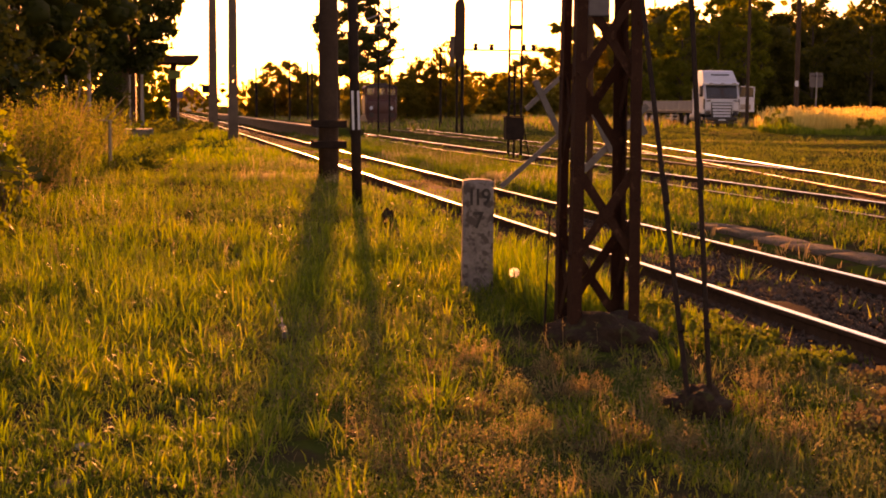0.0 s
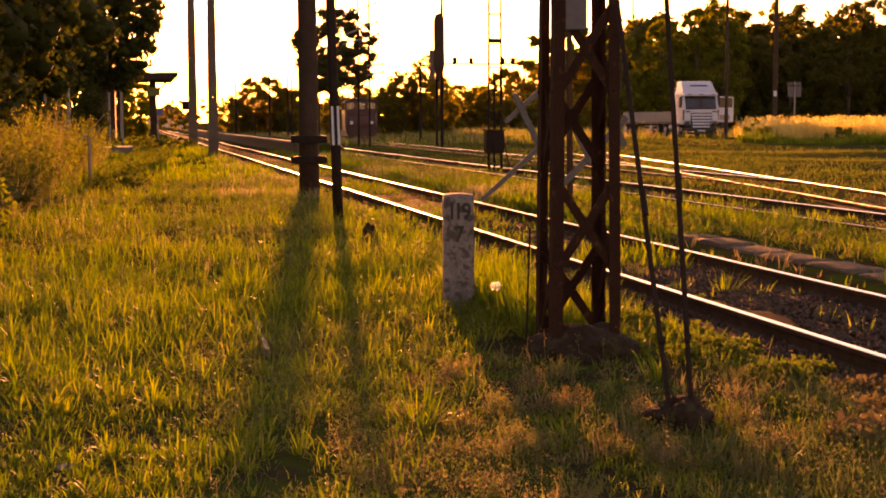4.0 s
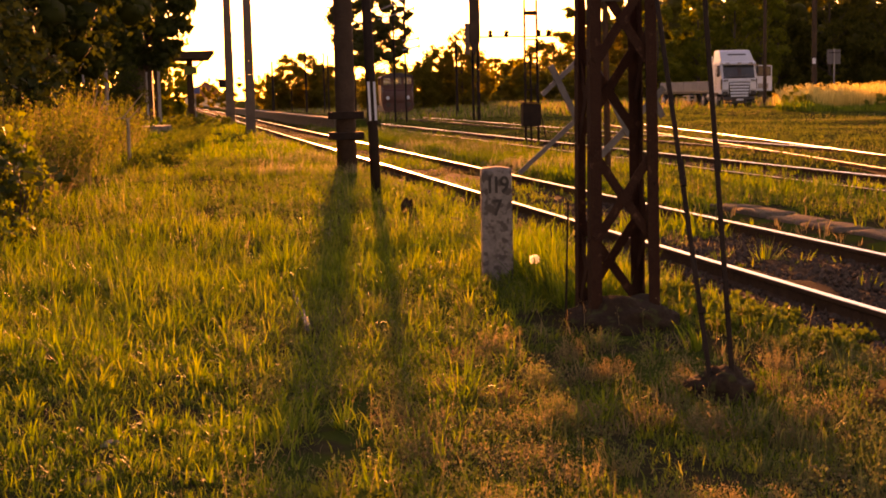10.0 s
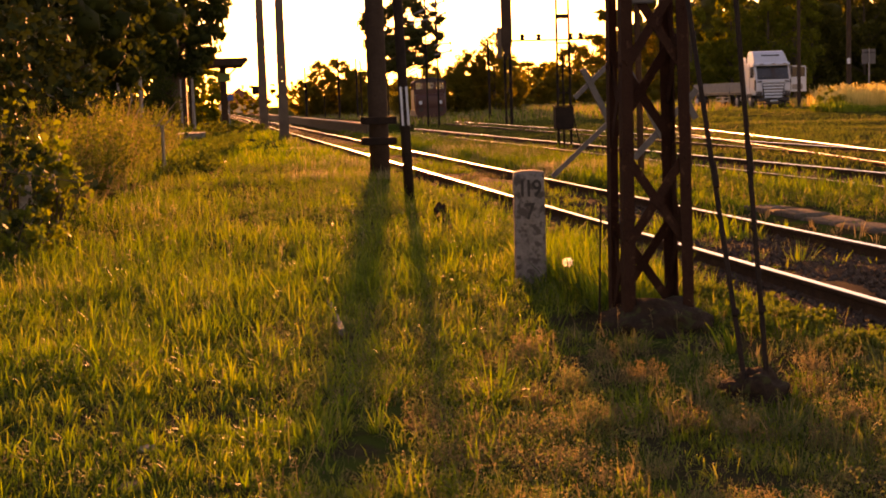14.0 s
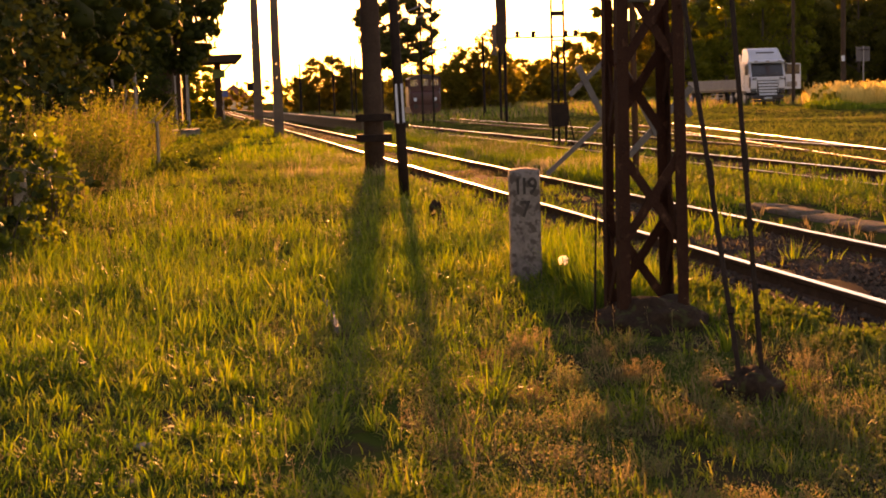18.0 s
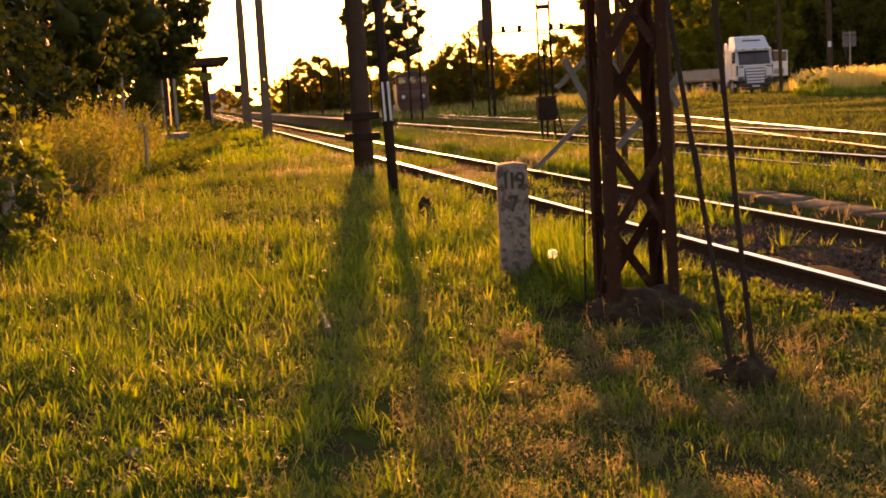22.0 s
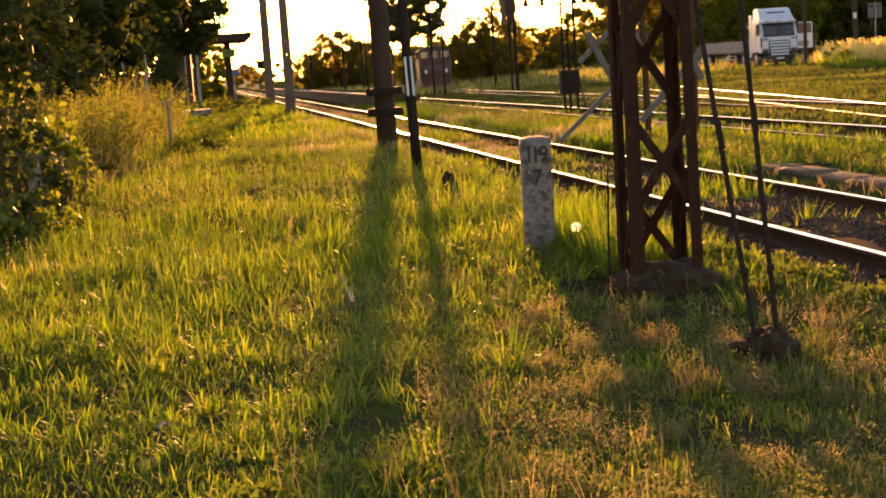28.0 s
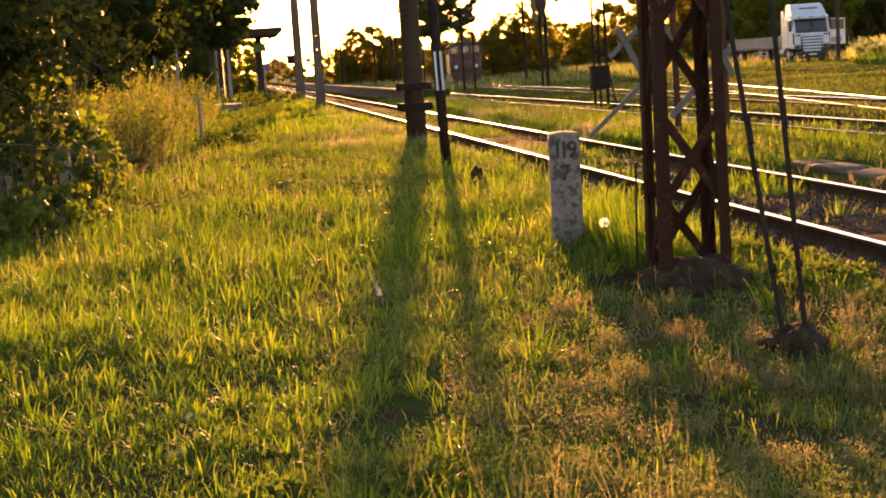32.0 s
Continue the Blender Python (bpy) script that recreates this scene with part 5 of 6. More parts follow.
for k, (x, y, h) in enumerate([(38.6, 112, 9.4), (41.0, 110, 10.4), (36.5, 116, 8.4), (43.6, 111, 10.8)]):
    x, y, h, s = farther(x, y, h, 2.3, 192)
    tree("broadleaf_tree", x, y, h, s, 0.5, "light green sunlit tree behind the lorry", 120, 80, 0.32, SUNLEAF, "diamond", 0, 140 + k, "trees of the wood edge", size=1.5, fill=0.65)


def far_woods(name, x0, x1, y0, y1, n, h0, h1, seed, label):
    np.random.seed(seed)
    c = np.stack([np.random.uniform(x0, x1, n), np.random.uniform(y0, y1, n)], 1)
    hh = np.random.uniform(h0, h1, n)
    cs, rr = [], []
    for (x, y), h in zip(c, hh):
        for k in range(9):
            f = (k + 0.5) / 9
            cs.append((x + np.random.normal(0, 0.2 * h), y, h * f * 0.95))
            rr.append(h * 0.17 * math.sin(math.pi * min(0.95, 0.15 + f * 0.75)))
    v, t = leaf_cards(clumps(np.array(cs), rr, 14), 0.085 * (h0 + h1) / 2, 0.1)
    v2, t2 = hearts(np.array(cs), rr, 0.8)
    v, t = np.concatenate([v, v2]), np.concatenate([t, t2 + len(v)])
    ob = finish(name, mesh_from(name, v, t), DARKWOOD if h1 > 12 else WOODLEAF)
    tagged(ob, label, "woods", "", "stuff")


far_woods("dark_wood", 74, 240, 222, 262, 250, 15, 22, 5, "deep dark wood behind the truck")
far_woods("far_woods", -140, 160, 300, 340, 150, 4.5, 7.5, 6, "distant hazy line of trees on the horizon")
far_woods("far_woods", 14, 60, 175, 200, 60, 4, 6.5, 7, "distant trees beyond the sidings")

thin_posts([(81.0, 236, 25, 0.2)], "far dark pole rising behind the wood")

# ---- grass ----


def scatter(n, y0, y1, power, wide, x_max, x_min=-99):
    """Points in the stretch of meadow that widens away from the start of the path."""
    y = y0 + (y1 - y0) * np.random.uniform(0, 1, n) ** power
    x = -4.4 + y * np.random.uniform(wide[0], wide[1], n)
    keep = (x < x_max) & (x > x_min)
    return np.stack([x, y], 1)[keep]


def patch_cut(p, s, seed, low, high):
    w = waves(p[:, 0], p[:, 1], s, seed)
    return p[np.random.uniform(0, 1, len(p)) < smoothstep(w, low, high)]


def bare(p):
    """Leaves out the trodden and shaded bare spots about the mast and on the bed."""
    x, y = p[:, 0], p[:, 1]
    d = np.hypot((x + 1.75) / 0.75, (y - 7.6) / 1.5)
    trail = np.abs(x + 3.86 - 0.30 * (y - 5.6)) / 0.25 + 0.35 * waves(x, y, 6.0, 37) + smoothstep(y, 6.5, 7.4) * 3 + (1 - smoothstep(y, 4.9, 5.5)) * 3
    keep = (0.4 + 0.6 * smoothstep(d, 0.7, 1.4)) * (0.12 + 0.88 * smoothstep(trail, 0.7, 1.4))
    return p[np.random.uniform(0, 1, len(p)) < keep]


def tufts(name, centres, per, radius, tall, wide, material, label, lean=0.5, spread=0.3, segs=2):
    """Blades that fan out of many separate tufts."""
    n = len(centres)
    k = np.maximum(3, np.random.poisson(per, n))
    own = np.repeat(np.arange(n), k)
    a = np.random.uniform(0, math.tau, len(own))
    r = np.sqrt(np.random.uniform(0, 1, len(own))) * (radius * np.random.uniform(0.5, 1.4, n))[own]
    xy = centres[own] + np.stack([np.cos(a), np.sin(a)], 1) * r[:, None]
    h = (tall * np.clip(np.random.normal(1, spread, n), 0.35, 2.0))[own] * np.random.uniform(0.45, 1.1, len(own))
    w = np.random.uniform(wide[0], wide[1], len(own)) * np.clip(h / np.mean(h), 0.6, 1.5)
    return blades(name, xy, h, w, material, lean, label=label, away=a + np.random.normal(0, 0.5, len(own)), segs=segs)


def height_at(p, s, seed, low, high):
    return low + (high - low) * smoothstep(waves(p[:, 0], p[:, 1], s, seed), -0.9, 0.9)


def low_herbs(name, p, per, size, label, material=None, tall=0.09):
    """Low leafy ground plants: small leaves in loose clumps."""
    n = len(p)
    own = np.repeat(np.arange(n), per)
    h = np.random.uniform(0.3, 1.0, n) * tall
    off = np.random.normal(0, 0.03, (len(own), 2))
    z = np.random.uniform(0.0, 1, len(own)) * h[own]
    xy = p[own] + off
    v, t = leaf_cards(np.c_[xy, lie(xy[:, 0], xy[:, 1]) + z], size, -0.7)
    ob = finish(name, mesh_from(name, v, t), material or HERB)
    tagged(ob, label, "ground plants", "", "stuff")


np.random.seed(21)
SPAN = (-0.30, 0.64)
def rightward(p):
    return smoothstep(p[:, 0] + 3.75 - 0.12 * (p[:, 1] - 5), 0.0, 1.0) * (1 - smoothstep(p[:, 1], 8.6, 10.4))


p = bare(scatter(18500, 3.6, 14.5, 1.2, SPAN, -0.55))
p = p[np.random.uniform(0, 1, len(p)) < (0.35 + 0.65 * smoothstep(waves(p[:, 0], p[:, 1], 2.6, 31), -0.8, 0.2)) * (1 - 0.55 * rightward(p))]
near = 1 - 0.38 * (1 - smoothstep(p[:, 1], 5, 9))
tufts("grass", p, 12, 0.05, height_at(p, 1.8, 8, 0.08, 0.16) * near * (1 - 0.45 * rightward(p)), (0.0032, 0.0078), GRASS, "fresh green meadow grass lit from behind", 1.45, 0.5, 3)
p = bare(scatter(1700, 3.6, 12.0, 1.2, SPAN, -0.55))
p = p[rightward(p) < np.random.uniform(0.1, 1.2, len(p))]
tufts("grass", p, 12, 0.028, 0.13 * (0.55 + 0.45 * smoothstep(p[:, 1], 5, 9)), (0.005, 0.0095), GRASS, "bold arching grass tufts standing above the meadow", 1.3, 0.3, 3)
p = scatter(11000, 3.6, 15.0, 1.2, SPAN, -0.45)
blades("dry_grass", p, np.random.uniform(0.03, 0.075, len(p)), np.random.uniform(0.003, 0.006, len(p)), THATCH, 1.2, label="short brown thatch between the tufts")
p = bare(scatter(43000, 3.6, 14.0, 1.15, SPAN, -0.45))
p = p[np.random.uniform(0, 1, len(p)) < 1 - 0.55 * rightward(p)]
blades("grass", p, np.random.uniform(0.025, 0.085, len(p)), np.random.uniform(0.003, 0.0075, len(p)), GRASS, 1.1, label="short fine green undergrowth of the meadow")
p = bare(patch_cut(scatter(4200, 3.8, 10.5, 1.2, (0.03, 0.64), -0.45), 2.4, 9, -0.7, 0.4))
low_herbs("ground_plants", p, 22, 0.014, "low straw and olive coloured ground plants in fluffy clumps", None, 0.13)
p = bare(patch_cut(scatter(2600, 3.8, 9.5, 1.2, (0.03, 0.64), -0.45), 2.4, 9, -0.9, 0.3))
tufts("dry_grass", p, 9, 0.045, height_at(p, 2.6, 96, 0.05, 0.12), (0.0022, 0.0045), HERB, "fine olive and straw coloured stems in the short grass", 0.8, 0.4, 3)
p = bare(patch_cut(scatter(3000, 3.8, 16.0, 1.0, SPAN, -0.5), 2.3, 51, 0.0, 0.8))
low_herbs("ground_plants", p, 18, 0.018, "low leafy plants among the grass")
p = patch_cut(bare(scatter(2000, 4.0, 11.0, 1.2, (0.05, 0.62), -0.45)), 1.9, 9, -0.1, 0.7)
tufts("dry_grass", p, 8, 0.04, height_at(p, 2.0, 19, 0.05, 0.10), (0.003, 0.005), DRYGRASS, "patches of dry reddish grass", 0.9)
p = scatter(8200, 9.5, 36.0, 1.05, (-0.26, 0.30), -0.7, -8.8)
tufts("grass", p, 13, 0.11, height_at(p, 1.1, 10, 0.11, 0.24) * (0.75 + 0.25 * smoothstep(p[:, 1], 11, 15)), (0.0032, 0.0075), GRASS, "soft long meadow grass glowing in low sun", 1.15, 0.4, 3)
p = patch_cut(scatter(6500, 14.0, 40.0, 1.05, (-0.26, 0.30), -0.7, -8.8), 1.3, 61, -0.3, 0.7)
low_herbs("ground_plants", p, 10, 0.04, "low leafy plants in the far meadow", None, 0.22)
p = scatter(7000, 14.0, 36.0, 1.05, (-0.26, 0.30), -0.7, -8.8)
blades("dry_grass", p, np.random.uniform(0.03, 0.14, len(p)), np.random.uniform(0.006, 0.012, len(p)), THATCH, 0.9, label="brown thatch under the meadow grass")
p = scatter(4200, 34.0, 98.0, 1.0, (-0.14, 0.09), -0.6, -8.5)
tufts("grass", p, 8, 0.20, height_at(p, 0.5, 11, 0.14, 0.30), (0.014, 0.034), GRASS, "tall green grass along the path", 0.75)
p = patch_cut(scatter(3000, 27.5, 75.0, 1.3, (0.056, 0.13), -0.5, -8.5), 0.5, 63, -0.9, 0.2)
tufts("dry_grass", p, 7, 0.2, height_at(p, 0.5, 12, 0.09, 0.19), (0.005, 0.012), PALEGRASS, "pale dry grass along the railway", 0.95)


def stalks(name, p, low, high, material, label, r=0.0016, seed_size=0.016, heads=7):
    """Thin stems with a loose head of small seeds."""
    n = len(p)
    h = np.random.uniform(low, high, n)
    base = np.c_[p, lie(p[:, 0], p[:, 1])]
    tip = base + np.c_[np.random.normal(0, 0.22, (n, 2)) * h[:, None], h]
    side = np.c_[np.full(n, r), np.zeros((n, 2))]
    v = np.stack([base - side, base + side, tip + side * 0.5, tip - side * 0.5], 1).reshape(-1, 3)
    o = (np.arange(n) * 4)[:, None]
    t = np.concatenate([o + [0, 1, 2], o + [0, 2, 3]], 1).reshape(-1, 3)
    f = np.random.uniform(0.68, 1.02, (n, heads, 1))
    pts = (base[:, None] + (tip - base)[:, None] * f + np.random.normal(0, 0.012, (n, heads, 3))).reshape(-1, 3)
    v2, t2 = leaf_cards(pts, seed_size, -0.6)
    ob = finish(name, mesh_from(name, np.concatenate([v, v2]), np.concatenate([t, t2 + len(v)])), material)
    tagged(ob, label, "grass", "", "stuff")


p = patch_cut(scatter(420, 4.2, 11.0, 1.2, (0.02, 0.62), -0.45), 1.7, 9, -0.2, 0.6)
stalks("seed_stalks", p, 0.09, 0.22, DRYGRASS, "reddish dry seed stalks above the short grass", 0.0013, 0.010, 6)
p = patch_cut(scatter(1500, 7.5, 26.0, 1.0, (-0.27, 0.12), -0.9, -8.8), 1.2, 87, -0.4, 0.7)
stalks("seed_stalks", p, 0.15, 0.33, HERB, "fine reddish flowering grass above the meadow", 0.001, 0.011, 10)
p = scatter(260, 12, 32.0, 1.0, (-0.26, 0.2), -0.7, -8.8)
stalks("seed_stalks", p, 0.18, 0.34, PALEGRASS, "pale flowering grass stalks above the meadow", 0.001, 0.013, 9)


p = np.stack([np.random.uniform(-5.7, -4.9, 15), np.random.uniform(15.5, 22, 15)], 1)
stalks("seed_stalks", p, 0.28, 0.42, PALEGRASS, "pale fluffy grass heads near the shrubs", 0.0012, 0.017, 14)


p = np.stack([np.random.uniform(-5.6, -2.6, 1500), np.random.uniform(30, 68, 1500)], 1)
p = patch_cut(p[np.abs(p[:, 0] + 5.0 - 0.045 * (p[:, 1] - 30)) < 0.75], 1.2, 98, -0.8, 0.2)
low_herbs("ground_plants", p, 30, 0.07, "dark green leafy plants along the edge of the meadow", WEED, 0.38)


def single_tuft(x, y, n, tall, wide, seed, label, mat=None, radius=0.07, fan=0.3):
    np.random.seed(seed)
    a = np.random.uniform(0, math.tau, n)
    r = np.sqrt(np.random.uniform(0, 1, n)) * radius
    xy = np.stack([x + np.cos(a) * r, y + np.sin(a) * r], 1)
    ob = blades("grass_tuft", xy, np.random.uniform(0.5, 1.1, n) * tall, np.random.uniform(0.6, 1.2, n) * wide, mat or GRASS, 0.8, fan=fan, kind="", label=label, category="grass tuft", away=a, segs=3)
    return ob


single_tuft(-3.07, 6.75, 90, 0.26, 0.008, 71, "bold tuft of long arching grass blades", radius=0.14, fan=0.8)
single_tuft(-2.45, 6.3, 34, 0.16, 0.010, 72, "small tuft of fresh green grass")
single_tuft(-1.52, 7.55, 16, 0.24, 0.022, 73, "few broad arching green blades beside the mast")
single_tuft(-3.48, 12.35, 90, 0.30, 0.014, 74, "dark dense tuft of tall grass", radius=0.16)


def dry_clump(x, y, tall, spread, n, seed, mat):
    """A low dead herb: fine stems that branch into crumbly seed heads."""
    np.random.seed(seed)
    ob = thing("dry_weed", x, y, float(lie(x, y)), "crumbly dry reddish weed clump in the short grass", "weed", "dry weeds about the mast")
    a, r = np.random.uniform(0, math.tau, n), np.sqrt(np.random.uniform(0, 1, n)) * spread
    foot = np.stack([np.cos(a) * r * 0.6, np.sin(a) * r * 0.6, np.full(n, -0.02)], 1)
    h = tall * np.random.uniform(0.4, 1.1, n)
    tip = foot + np.c_[foot[:, :2] * 0.7 + np.random.normal(0, 0.02, (n, 2)), h]
    side = np.c_[np.full(n, 0.0011), np.zeros((n, 2))]
    v = np.stack([foot - side, foot + side, tip + side * 0.5, tip - side * 0.5], 1).reshape(-1, 3)
    o = (np.arange(n) * 4)[:, None]
    t = np.concatenate([o + [0, 1, 2], o + [0, 2, 3]], 1).reshape(-1, 3)
    finish("stem", mesh_from("stem", v, t), DRYGRASS, ob)
    f = np.random.uniform(0.45, 1.05, (n, 14, 1))
    pts = (foot[:, None] + (tip - foot)[:, None] * f + np.random.normal(0, 0.011, (n, 14, 3))).reshape(-1, 3)
    v, t = leaf_cards(pts, 0.011, -0.3)
    tagged(finish("seed_fluff", mesh_from("seed_fluff", v, t), mat, ob), "", "", "", "stuff")


for k, (x, y, h, r) in enumerate([(-2.63, 6.88, 0.15, 0.10), (-2.24, 6.93, 0.15, 0.12), (-1.95, 6.62, 0.16, 0.12), (-2.06, 6.0, 0.10, 0.10), (-2.35, 6.0, 0.13, 0.13), (-2.62, 7.93, 0.15, 0.13), (-2.74, 6.15, 0.17, 0.10), (-3.2, 6.05, 0.10, 0.16), (-2.94, 5.96, 0.13, 0.14), (-3.45, 6.5, 0.09, 0.14), (-1.54, 6.4, 0.12, 0.14), (-1.62, 5.9, 0.12, 0.15), (-2.05, 7.75, 0.14, 0.10), (-2.85, 7.6, 0.13, 0.12), (-3.1, 5.4, 0.11, 0.17), (-2.75, 5.3, 0.12, 0.15), (-2.3, 7.5, 0.13, 0.10), (-1.3, 6.9, 0.12, 0.14), (-1.12, 7.3, 0.13, 0.13)]):
    dry_clump(x, y, h, r, 46, 400 + k, (HERB, REDWEED, DRYGRASS)[k % 3])
rs = random.Random(8)
for k in range(36):
    y = rs.uniform(4.5, 7.3)
    x = -3.65 + 0.12 * (y - 5) + 2.2 * rs.random() ** 1.3
    dry_clump(x, y, rs.uniform(0.06, 0.12), rs.uniform(0.11, 0.19), 40, 430 + k, (DRYGRASS, HERB, REDWEED)[k % 3])
BETWEEN = "tuft of grass growing between the rails"
for k, (x, y, n, h) in enumerate([(0.82, 12.0, 46, 0.27), (0.52, 13.5, 30, 0.2), (0.51, 12.3, 40, 0.16), (0.52, 11.7, 40, 0.12), (1.07, 11.8, 14, 0.2), (0.34, 13.4, 30, 0.16), (0.35, 11.2, 40, 0.1), (0.28, 10.4, 30, 0.1), (0.9, 10.2, 16, 0.16), (0.6, 15.0, 40, 0.2), (0.3, 16.4, 40, 0.2)]):
    single_tuft(x, y, n, h, 0.011, 75 + k, BETWEEN, None, 0.09, 0.2)
np.random.seed(33)
p = np.stack([np.random.uniform(-1.42, -0.55, 900), np.random.uniform(7.6, 11.5, 900)], 1)
p = p[p[:, 0] > -1.3 + 0.4 * np.maximum(0, 8.3 - p[:, 1])]
tufts("grass", p, 10, 0.04, 0.095, (0.004, 0.008), GRASS, "dense sunlit grass between the mast and the rail", 0.8, 0.4, 3)
p = np.stack([np.random.uniform(-3.0, -0.7, 1700), np.random.uniform(3.9, 6.8, 1700)], 1)
p = patch_cut(p[p[:, 0] > -4.4 + 0.28 * p[:, 1]], 2.2, 91, -0.9, 0.1)
tufts("grass", p, 10, 0.05, 0.055, (0.0035, 0.007), GRASS, "short lush grass in the shade of the mast", 0.8, 0.35)
p = np.stack([np.random.uniform(-1.82, -1.25, 320), np.random.uniform(8.95, 12.2, 320)], 1)
tufts("grass", p, 12, 0.05, 0.25, (0.005, 0.010), GRASS, "taller grass behind the mast foot", 0.6, 0.3, 3)
p = np.stack([np.random.uniform(-0.98, -0.5, 200), np.random.uniform(7.4, 11.0, 200)], 1)
low_herbs("ground_plants", p, 40, 0.03, "leafy weeds along the near rail", WEED, 0.10)


for k, (x, y, h, n) in enumerate([(-6.25, 21.8, 0.75, 60), (-6.45, 20.7, 0.55, 60), (-6.0, 26.0, 0.6, 50), (-6.05, 33.5, 0.8, 50), (-5.8, 41.0, 0.9, 50)]):
    single_tuft(x, y, n, h, 0.010, 300 + k, "clump of leaning dry brown stems among the shrubs", HERB if k % 2 else DRYGRASS, 0.4)


def weed(x, y, tall, spread, mat, seed, label, leaf=0.046, n=44):
    np.random.seed(seed)
    ob = thing("weed", x, y, float(lie(x, y)), label, "weed", "leafy weeds beside the rail")
    pts, bm = [], bmesh.new()
    for k in range(n):
        a, r = random.uniform(0, math.tau), math.sqrt(random.random()) * spread
        top = Vector((math.cos(a) * r, math.sin(a) * r, tall * random.uniform(0.5, 1) * (1 - 0.4 * r / spread)))
        tube(bm, (top.x * 0.4, top.y * 0.4, -0.03), top, 0.004, 0.002, 4, False)
        for f in np.linspace(0.4, 1.0, 6):
            pts.append(Vector((top.x * (0.4 + 0.6 * f), top.y * (0.4 + 0.6 * f), top.z * f)))
    part("stem", bm, WEED, ob)
    pts = np.repeat(np.array(pts), 4, 0)
    v, t = leaf_cards(pts + np.random.normal(0, 0.02, pts.shape), leaf, 0.0)
    finish("foliage", mesh_from("foliage", v, t), mat, ob)


for k, (x, y, h, s, m) in enumerate([(-0.95, 8.1, 0.22, 0.26, WEED), (-0.62, 8.7, 0.24, 0.24, WEED), (-0.85, 7.3, 0.20, 0.22, WEED), (-0.40, 8.0, 0.20, 0.22, WEED), (-0.55, 6.9, 0.16, 0.24, REDWEED), (-0.75, 6.4, 0.15, 0.24, REDWEED), (-0.35, 7.4, 0.16, 0.22, REDWEED), (-1.0, 9.4, 0.2, 0.24, WEED), (-0.5, 9.6, 0.2, 0.22, WEED), (-1.1, 5.9, 0.13, 0.22, REDWEED), (-3.9, 4.75, 0.10, 0.20, WEED), (-4.35, 4.65, 0.10, 0.16, WEED)]):
    weed(x, y, h * 0.62, s, m, 80 + k, "low clump of broad-leaved green weed" if m == WEED else "low clump of reddish dying weed")


def seed_head(x, y, z):
    ob = thing("dandelion_clock", x, y, 0, "white round dandelion seed head on a thin stem", "flower")
    part("stem", tube(bmesh.new(), (0, 0, -0.02), (0, 0, z), 0.003, 0.0025, 6), WEED, ob)
    np.random.seed(5)
    d = np.random.normal(size=(260, 3))
    d /= np.linalg.norm(d, axis=1)[:, None]
    v, t = leaf_cards(np.array([0, 0, z]) + d * 0.022, 0.02, 0.0)
    finish("seed_ball", mesh_from("seed_ball", v, t), FLUFF, ob)


seed_head(-1.88, 9.85, 0.29)


def half_buried_board():
    bm = beam(bmesh.new(), (-3.52, 11.6, -0.012), (-3.60, 9.0, 0.014), 0.035, 0.04, (0, 0, 1))
    ob = part("old_board", bm, GREYWOOD)
    tagged(ob, "pale weathered board half sunk in the grass", "board")


half_buried_board()
lump("stone", -1.72, 16.4, 0.08, 0.10, 0.10, 0.20, EARTH, "rough dark boundary stone in the grass", "stone", 9, 0.3)
lump("stone", -4.75, 5.55, 0.0, 0.065, 0.08, 0.03, DIRTCONC, "grey stone lying in the grass", "stone", 12, 0.35)
lump("stone", -4.72, 6.1, 0.0, 0.05, 0.05, 0.045, CONCRETE, "grey stone lying in the grass", "stone", 14, 0.35)
# meadow behind and beside the standpoint
p = np.stack([np.random.uniform(-16, -0.7, 12000), np.random.uniform(-14, 14, 12000)], 1)
p = p[(p[:, 0] < -4.4 - 0.30 * np.maximum(p[:, 1], -99) - 0.1) | (p[:, 1] < 3.5) | (p[:, 0] > -4.4 + 0.64 * p[:, 1])]
tufts("grass", p, 6, 0.09, height_at(p, 1.1, 58, 0.06, 0.13), (0.008, 0.016), GRASS, "sparse meadow grass behind and beside the path", 0.8)
# between and beyond the tracks
def off_slabs(p):
    return p[(p[:, 0] > 2.95) | (p[:, 1] > 17.0) | (np.random.uniform(0, 1, len(p)) < 0.06)]


p = off_slabs(np.stack([np.random.uniform(1.9, 4.7, 5200), 11 + 60 * np.random.uniform(0, 1, 5200) ** 1.3], 1))
tufts("grass", p, 8, 0.09, height_at(p, 0.9, 33, 0.08, 0.24), (0.007, 0.016), GRASS, "weedy grass between the tracks", 0.8)
p = off_slabs(np.stack([np.random.uniform(2.5, 4.8, 1700), 9 + 40 * np.random.uniform(0, 1, 1700) ** 1.3], 1))
low_herbs("ground_plants", p, 18, 0.034, "leafy weeds between the tracks", WEED, 0.2)
p = off_slabs(np.stack([np.random.uniform(2.6, 4.7, 3500), 11 + 60 * np.random.uniform(0, 1, 3500) ** 1.3], 1))
blades("dry_grass", p, np.random.uniform(0.04, 0.2, len(p)), np.random.uniform(0.008, 0.016, len(p)), DRYGRASS, 0.7, label="dry straw between the tracks")
p = patch_cut(np.stack([np.random.uniform(-0.6, 2.0, 1500), 6 + 50 * np.random.uniform(0, 1, 1500) ** 1.5], 1), 2.4, 12, 0.0, 0.9)
tufts("grass", p, 8, 0.06, height_at(p, 0.9, 34, 0.07, 0.18), (0.007, 0.014), GRASS, "weeds growing through the ballast", 0.5)
p = patch_cut(np.stack([np.random.uniform(-0.6, 2.1, 7000), 6 + 80 * np.random.uniform(0, 1, 7000) ** 1.2], 1), 2.0, 22, -0.6, 0.7)
